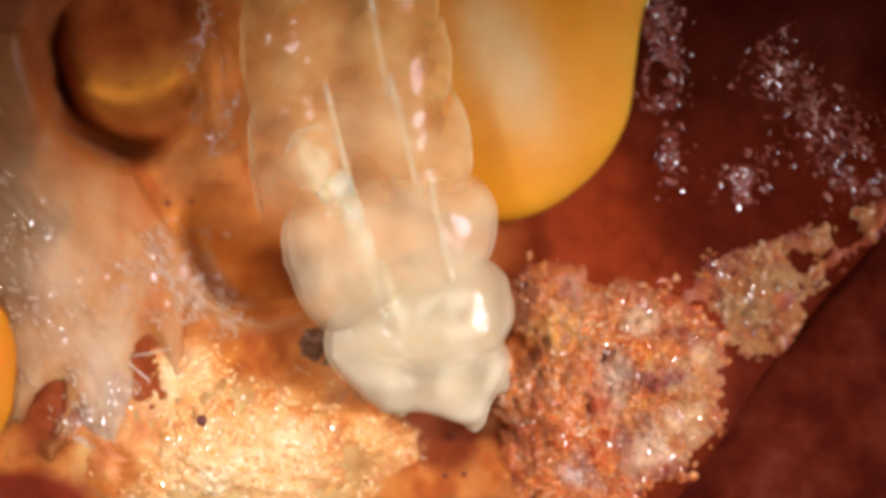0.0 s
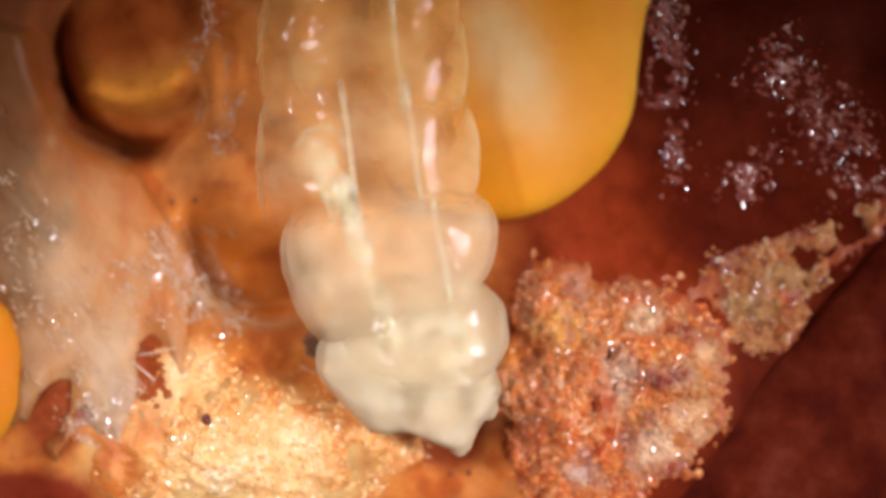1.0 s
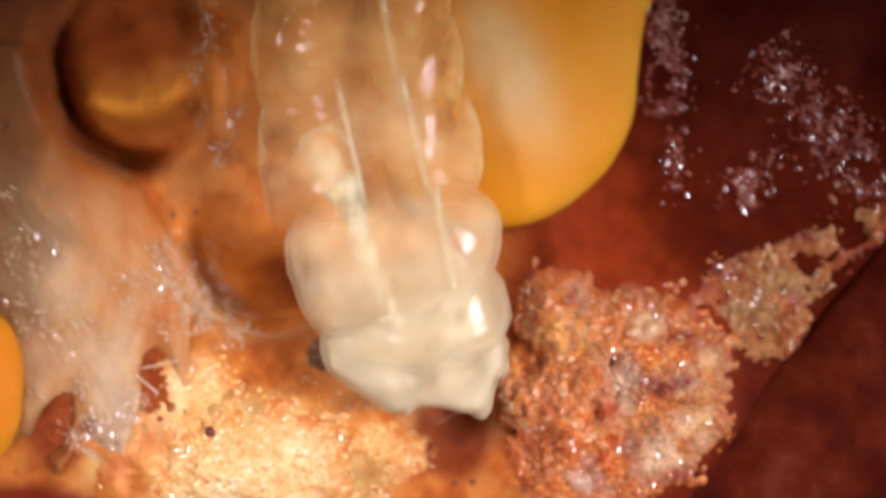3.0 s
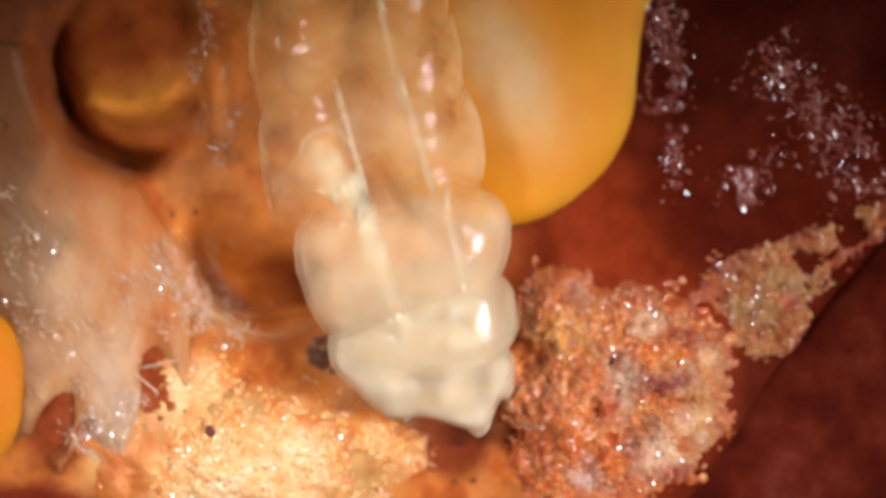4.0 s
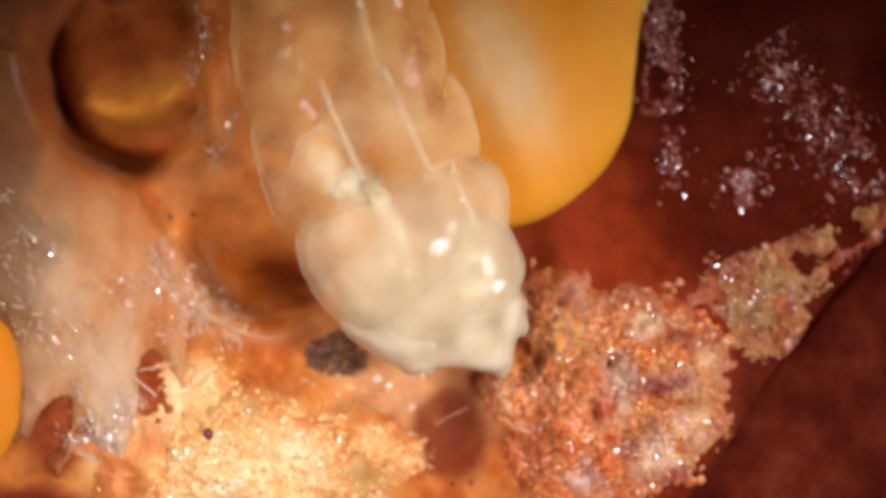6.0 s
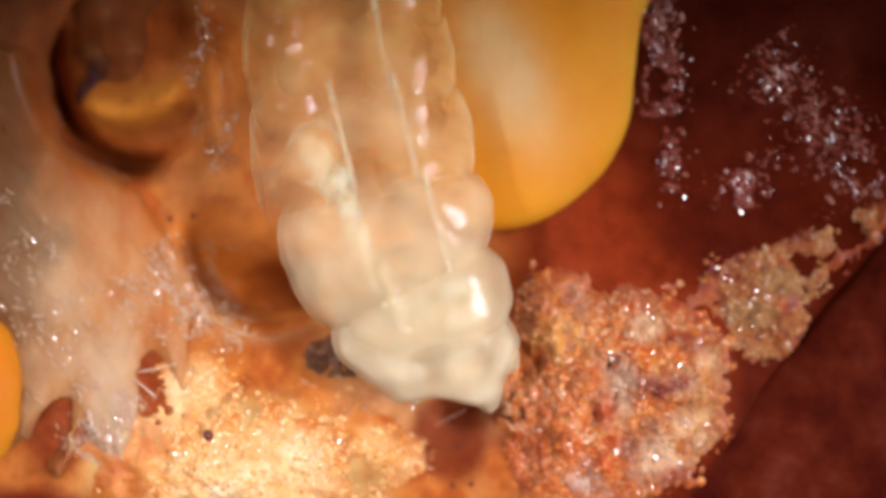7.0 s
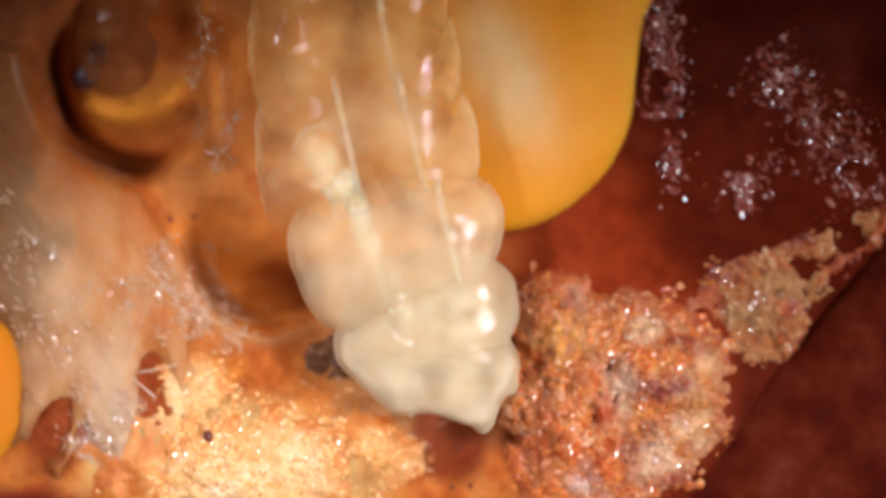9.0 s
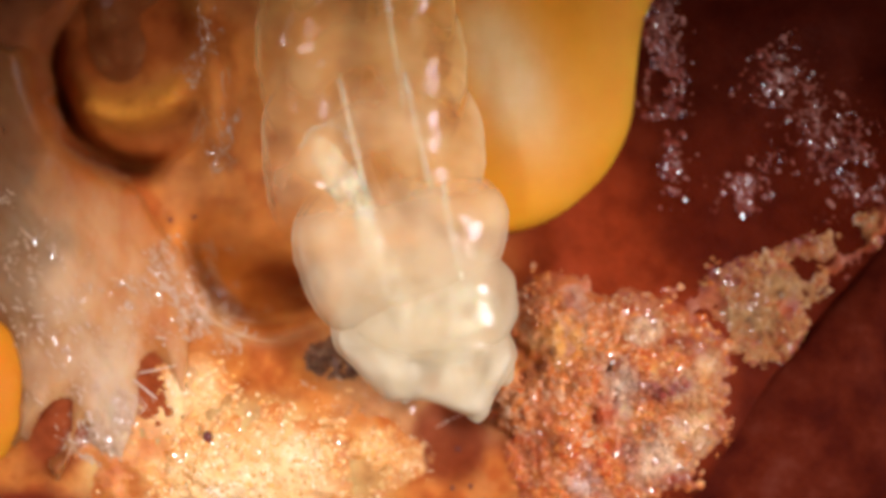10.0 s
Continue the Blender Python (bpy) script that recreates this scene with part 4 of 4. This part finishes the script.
def motions():
    walk(tail, [
        (0.0, mm(-0.074, -0.919, 0.461, -1.6, 0, -5.6)), (0.5, mm(-0.133, -1.021, 0.440, 0, 0, -11.5)), (1.0, mm(-0.179, -1.078, 0.440, 0, 0, -10.0)),
        (1.5, mm(-0.187, -1.046, 0.440, 0, 0, -8.9)), (2.0, mm(-0.212, -1.018, 0.440, 0, 0, -8.9)), (2.5, mm(-0.146, -0.817, 0.480, -3, 0, 2.4)),
        (2.7, mm(-0.135, -0.812, 0.478, -2.8, 0, 3.1)), (3.8, mm(-0.102, -0.902, 0.474, -2.6, 0, -6.3)), (4.0, mm(-0.099, -0.906, 0.477, -2.8, 0, -6.6)),
        (4.5, mm(-0.091, -0.731, 0.486, -3.6, 0, 0.7)), (5.0, mm(-0.023, -0.456, 0.530, -6.8, 0, 6.0)), (5.5, mm(0.048, -0.462, 0.517, -5.8, 0, 8.7)),
        (5.7, mm(0.037, -0.477, 0.503, -4.8, 0, 7.0)), (6.8, mm(-0.023, -0.751, 0.447, -0.6, 0, -1.3)), (7.0, mm(-0.042, -0.749, 0.450, -0.8, 0, -1.3)),
        (7.5, mm(-0.060, -0.702, 0.463, -1.8, 0, 0.0)), (8.0, mm(-0.107, -0.653, 0.470, -2.2, 0, 0.5)), (8.5, mm(-0.112, -0.621, 0.467, -2, 0, 0.6)),
        (9.0, mm(-0.049, -0.844, 0.446, -0.4, 0, -7.3)), (9.5, mm(-0.045, -0.728, 0.459, -1.4, 0, -4.8)), (10.0, mm(-0.077, -0.752, 0.459, -1.4, 0, -9.1)),
    ])
    walk(seg_a, [
        (0.0, mm(0.041, -0.466, 0.480, -2, 0, 10.8)), (0.5, mm(0.002, -0.570, 0.470, -0, 0, 5.6)), (1.0, mm(-0.023, -0.632, 0.470, -0, 0, 6.4)),
        (1.5, mm(-0.036, -0.583, 0.470, -0, 0, 6.3)), (2.0, mm(-0.069, -0.568, 0.470, -0, 0, 8.6)), (2.5, mm(-0.071, -0.420, 0.490, -4, 0, 12.0)),
        (2.7, mm(-0.057, -0.424, 0.489, -4, 0, 12.5)), (3.8, mm(0.019, -0.474, 0.487, -3, 0, 8.8)), (4.0, mm(0.024, -0.484, 0.489, -4, 0, 8.7)),
        (4.5, mm(0.015, -0.340, 0.493, -5, 0, 13.3)), (5.0, mm(0.075, -0.119, 0.515, -9, 0, 19.5)), (5.5, mm(0.141, -0.097, 0.508, -8, 0, 25.8)),
        (5.7, mm(0.124, -0.104, 0.501, -6, 0, 25.6)), (6.8, mm(0.014, -0.312, 0.474, -1, 0, 13.3)), (7.0, mm(-0.001, -0.305, 0.475, -1, 0, 12.0)),
        (7.5, mm(-0.023, -0.267, 0.482, -2, 0, 14.0)), (8.0, mm(-0.063, -0.222, 0.485, -3, 0, 14.2)), (8.5, mm(-0.050, -0.186, 0.484, -3, 0, 15.6)),
        (9.0, mm(0.046, -0.369, 0.473, -1, 0, 6.9)), (9.5, mm(0.044, -0.290, 0.479, -2, 0, 9.1)), (10.0, mm(0.038, -0.331, 0.480, -2, 0, 5.6)),
    ])
    walk(seg_b, [
        (0.0, mm(-0.304, -0.034, 0.500, 0, 0, 12.2)), (0.5, mm(-0.326, -0.079, 0.500, 0, 0, 9.3)), (1.0, mm(-0.340, -0.131, 0.500, 0, 0, 9.4)),
        (1.5, mm(-0.346, -0.090, 0.500, 0, 0, 8.8)), (2.0, mm(-0.373, -0.094, 0.500, 0, 0, 8.1)), (2.5, mm(-0.358, -0.038, 0.500, 0, 0, 9.4)),
        (2.7, mm(-0.345, -0.053, 0.500, 0, 0, 9.9)), (3.8, mm(-0.260, -0.056, 0.500, 0, 0, 9.1)), (4.0, mm(-0.256, -0.064, 0.500, 0, 0, 9.1)),
        (4.5, mm(-0.276, -0.001, 0.500, 0, 0, 12.2)), (5.0, mm(-0.204, 0.146, 0.500, 0, 18, 20.8)), (5.5, mm(-0.160, 0.112, 0.500, 0, 18, 24.7)),
        (5.7, mm(-0.173, 0.106, 0.500, 0, 18, 23.7)), (6.8, mm(-0.337, 0.071, 0.500, 0, 0, 12.6)), (7.0, mm(-0.351, 0.087, 0.500, 0, 0, 12.4)),
        (7.5, mm(-0.361, 0.098, 0.500, 0, 0, 14.0)), (8.0, mm(-0.391, 0.139, 0.500, 0, 0, 13.8)), (8.5, mm(-0.404, 0.180, 0.500, 0, 0, 16.6)),
        (9.0, mm(-0.285, 0.046, 0.500, 0, 0, 11.3)), (9.5, mm(-0.257, 0.075, 0.500, 0, 0, 13.3)), (10.0, mm(-0.260, 0.056, 0.500, 0, 0, 9.4)),
    ])
    walk(seg_c, [
        (0.0, mm(-0.549, 0.680, 0.500, 0, 0, 12.0)), (0.5, mm(-0.529, 0.654, 0.500, 0, 0, 7.1)), (1.0, mm(-0.515, 0.636, 0.500, 0, 0, 5.3)),
        (1.5, mm(-0.505, 0.669, 0.500, 0, 0, 4.5)), (2.0, mm(-0.514, 0.683, 0.500, 0, 0, 3.4)), (2.5, mm(-0.523, 0.739, 0.500, 0, 0, 8.6)),
        (2.7, mm(-0.516, 0.730, 0.500, 0, 0, 9.2)), (3.8, mm(-0.496, 0.732, 0.500, 0, 0, 12.4)), (4.0, mm(-0.494, 0.727, 0.500, 0, 0, 12.5)),
        (4.5, mm(-0.518, 0.741, 0.500, 0, 0, 17.6)), (5.0, mm(-0.521, 0.788, 0.500, 0, 0, 22.8)), (5.5, mm(-0.513, 0.792, 0.500, 0, 0, 24.9)),
        (5.7, mm(-0.519, 0.791, 0.500, 0, 0, 24.0)), (6.8, mm(-0.533, 0.784, 0.500, 0, 0, 10.9)), (7.0, mm(-0.543, 0.794, 0.500, 0, 0, 10.7)),
        (7.5, mm(-0.576, 0.816, 0.500, 0, 0, 10.5)), (8.0, mm(-0.593, 0.848, 0.500, 0, 0, 11.6)), (8.5, mm(-0.615, 0.856, 0.500, 0, 0, 12.7)),
        (9.0, mm(-0.514, 0.784, 0.500, 0, 0, 10.1)), (9.5, mm(-0.475, 0.808, 0.500, 0, 0, 10.9)), (10.0, mm(-0.472, 0.789, 0.500, 0, 0, 10.0)),
    ])
    walk(seg_d, [
        (0.0, mm(-0.657, 1.259, 0.460, 0, 0, 8.6)), (0.5, mm(-0.599, 1.270, 0.460, 0, 0, 5.7)), (1.0, mm(-0.567, 1.251, 0.460, 0, 0, 4.3)),
        (1.5, mm(-0.549, 1.288, 0.460, 0, 0, 3.7)), (2.0, mm(-0.550, 1.332, 0.460, 0, 0, 3.2)), (2.5, mm(-0.602, 1.327, 0.460, 0, 0, 6.2)),
        (2.7, mm(-0.601, 1.325, 0.460, 0, 0, 6.5)), (3.8, mm(-0.607, 1.316, 0.460, 0, 0, 8.2)), (4.0, mm(-0.606, 1.314, 0.460, 0, 0, 8.2)),
        (4.5, mm(-0.672, 1.310, 0.460, 0, 0, 11.4)), (5.0, mm(-0.705, 1.310, 0.460, 0, 0, 14.3)), (5.5, mm(-0.718, 1.320, 0.460, 0, 0, 15.5)),
        (5.7, mm(-0.718, 1.323, 0.460, 0, 0, 15.1)), (6.8, mm(-0.626, 1.338, 0.460, 0, 0, 7.8)), (7.0, mm(-0.634, 1.340, 0.460, 0, 0, 7.8)),
        (7.5, mm(-0.663, 1.344, 0.460, 0, 0, 7.9)), (8.0, mm(-0.685, 1.355, 0.460, 0, 0, 8.5)), (8.5, mm(-0.711, 1.347, 0.460, 0, 0, 9.2)),
        (9.0, mm(-0.603, 1.350, 0.460, 0, 0, 7.2)), (9.5, mm(-0.567, 1.366, 0.460, 0, 0, 7.2)), (10.0, mm(-0.558, 1.355, 0.460, 0, 0, 6.7)),
    ])
    walk(seg_e, [
        (0.0, mm(-0.717, 1.826, 0.360, 4, 0, 4.1)), (0.5, mm(-0.642, 1.838, 0.360, 4, 0, 3.2)), (1.0, mm(-0.600, 1.820, 0.360, 4, 0, 2.4)),
        (1.5, mm(-0.577, 1.857, 0.360, 4, 0, 2.1)), (2.0, mm(-0.578, 1.902, 0.360, 4, 0, 2.3)), (2.5, mm(-0.645, 1.895, 0.360, 4, 0, 2.9)),
        (2.7, mm(-0.645, 1.893, 0.360, 4, 0, 2.9)), (3.8, mm(-0.658, 1.884, 0.360, 4, 0, 2.9)), (4.0, mm(-0.657, 1.882, 0.360, 4, 0, 2.9)),
        (4.5, mm(-0.743, 1.875, 0.360, 4, 0, 4.0)), (5.0, mm(-0.788, 1.873, 0.360, 4, 0, 4.3)), (5.5, mm(-0.808, 1.882, 0.360, 4, 0, 4.5)),
        (5.7, mm(-0.806, 1.885, 0.360, 4, 0, 4.5)), (6.8, mm(-0.680, 1.905, 0.360, 4, 0, 3.7)), (7.0, mm(-0.689, 1.908, 0.360, 4, 0, 3.8)),
        (7.5, mm(-0.722, 1.911, 0.360, 4, 0, 4.4)), (8.0, mm(-0.748, 1.922, 0.360, 4, 0, 4.8)), (8.5, mm(-0.779, 1.913, 0.360, 4, 0, 5.1)),
        (9.0, mm(-0.651, 1.918, 0.360, 4, 0, 3.1)), (9.5, mm(-0.612, 1.934, 0.360, 4, 0, 2.5)), (10.0, mm(-0.599, 1.923, 0.360, 4, 0, 2.3)),
    ])
    walk(seg_f, [
        (0.0, mm(-0.750, 2.375, 0.220, 8, 0, 3.7)), (0.5, mm(-0.669, 2.387, 0.220, 8, 0, 3.0)), (1.0, mm(-0.620, 2.370, 0.220, 8, 0, 2.2)),
        (1.5, mm(-0.595, 2.407, 0.220, 8, 0, 2.0)), (2.0, mm(-0.599, 2.451, 0.220, 8, 0, 2.2)), (2.5, mm(-0.668, 2.445, 0.220, 8, 0, 2.6)),
        (2.7, mm(-0.668, 2.442, 0.220, 8, 0, 2.6)), (3.8, mm(-0.679, 2.433, 0.220, 8, 0, 2.4)), (4.0, mm(-0.678, 2.431, 0.220, 8, 0, 2.4)),
        (4.5, mm(-0.771, 2.424, 0.220, 8, 0, 3.4)), (5.0, mm(-0.818, 2.422, 0.220, 8, 0, 3.6)), (5.5, mm(-0.838, 2.431, 0.220, 8, 0, 3.6)),
        (5.7, mm(-0.837, 2.435, 0.220, 8, 0, 3.7)), (6.8, mm(-0.710, 2.454, 0.220, 8, 0, 3.3)), (7.0, mm(-0.720, 2.457, 0.220, 8, 0, 3.5)),
        (7.5, mm(-0.759, 2.460, 0.220, 8, 0, 4.1)), (8.0, mm(-0.789, 2.470, 0.220, 8, 0, 4.5)), (8.5, mm(-0.823, 2.461, 0.220, 8, 0, 4.8)),
        (9.0, mm(-0.676, 2.467, 0.220, 8, 0, 2.8)), (9.5, mm(-0.631, 2.483, 0.220, 8, 0, 2.2)), (10.0, mm(-0.616, 2.473, 0.220, 8, 0, 2.0)),
    ])
    walk(trunk, [
        (0.0, mm(-2.160, 1.980, -0.360, 0, 0, 8)), (1.0, mm(-2.154, 1.980, -0.360, 0, 0, 8)), (2.0, mm(-2.148, 1.980, -0.360, 0, 0, 8)),
        (3.8, mm(-2.160, 2.150, -0.360, 0, 0, 8)), (5.5, mm(-2.190, 2.150, -0.360, 0, 0, 6)), (6.8, mm(-2.226, 1.812, -0.340, 0, 0, 2)),
        (7.0, mm(-2.232, 1.760, -0.330, 0, 0, 0)), (7.5, mm(-2.226, 1.640, -0.320, 0, 0, -4)), (7.8, mm(-2.235, 1.568, -0.310, 0, 0, -6)),
        (8.0, mm(-2.250, 1.520, -0.290, 0, 0, -8)), (8.2, mm(-2.241, 1.520, -0.270, 0, 0, -10)), (8.4, mm(-2.237, 1.520, -0.250, 0, 0, -15)),
        (8.6, mm(-2.237, 1.520, -0.246, 0, 0, -16)), (8.7, mm(-2.232, 1.540, -0.250, 0, 0, -14)), (8.9, mm(-2.232, 1.580, -0.300, 0, 0, -6)),
        (9.2, mm(-2.214, 1.640, -0.350, 0, 0, 0)), (10.0, mm(-2.202, 1.720, -0.360, 0, 0, 4)),
    ])
    walk(head, [
        (0.0, mm(-1.936, 1.644, -0.550, 0, 0, 20)), (1.0, mm(-1.896, 1.684, -0.550, 0, 0, 20)), (2.0, mm(-1.856, 1.724, -0.550, 0, 0, 20)),
        (3.8, mm(-1.936, 2.004, -0.550, 0, 0, 20)), (5.5, mm(-2.136, 2.124, -0.550, 0, 0, 15)), (6.8, mm(-2.376, 1.564, -0.450, 0, 0, 5)),
        (7.0, mm(-2.416, 1.504, -0.400, 0, 0, 0)), (7.5, mm(-2.376, 1.644, -0.350, 0, 0, -10)), (7.8, mm(-2.436, 1.404, -0.300, 0, 0, -15)),
        (8.0, mm(-2.536, 1.284, -0.200, 0, 0, -20)), (8.2, mm(-2.476, 1.164, -0.100, 0, 0, -25)), (8.4, mm(-2.448, 0.904, 0.000, 0, 0, -38)),
        (8.6, mm(-2.448, 0.904, 0.020, 0, 0, -40)), (8.7, mm(-2.416, 0.984, 0.000, 0, 0, -35)), (8.9, mm(-2.416, 1.444, -0.250, 0, 0, -15)),
        (9.2, mm(-2.296, 1.724, -0.500, 0, 0, 0)), (10.0, mm(-2.216, 1.844, -0.550, 0, 0, 10)),
    ])


motions()
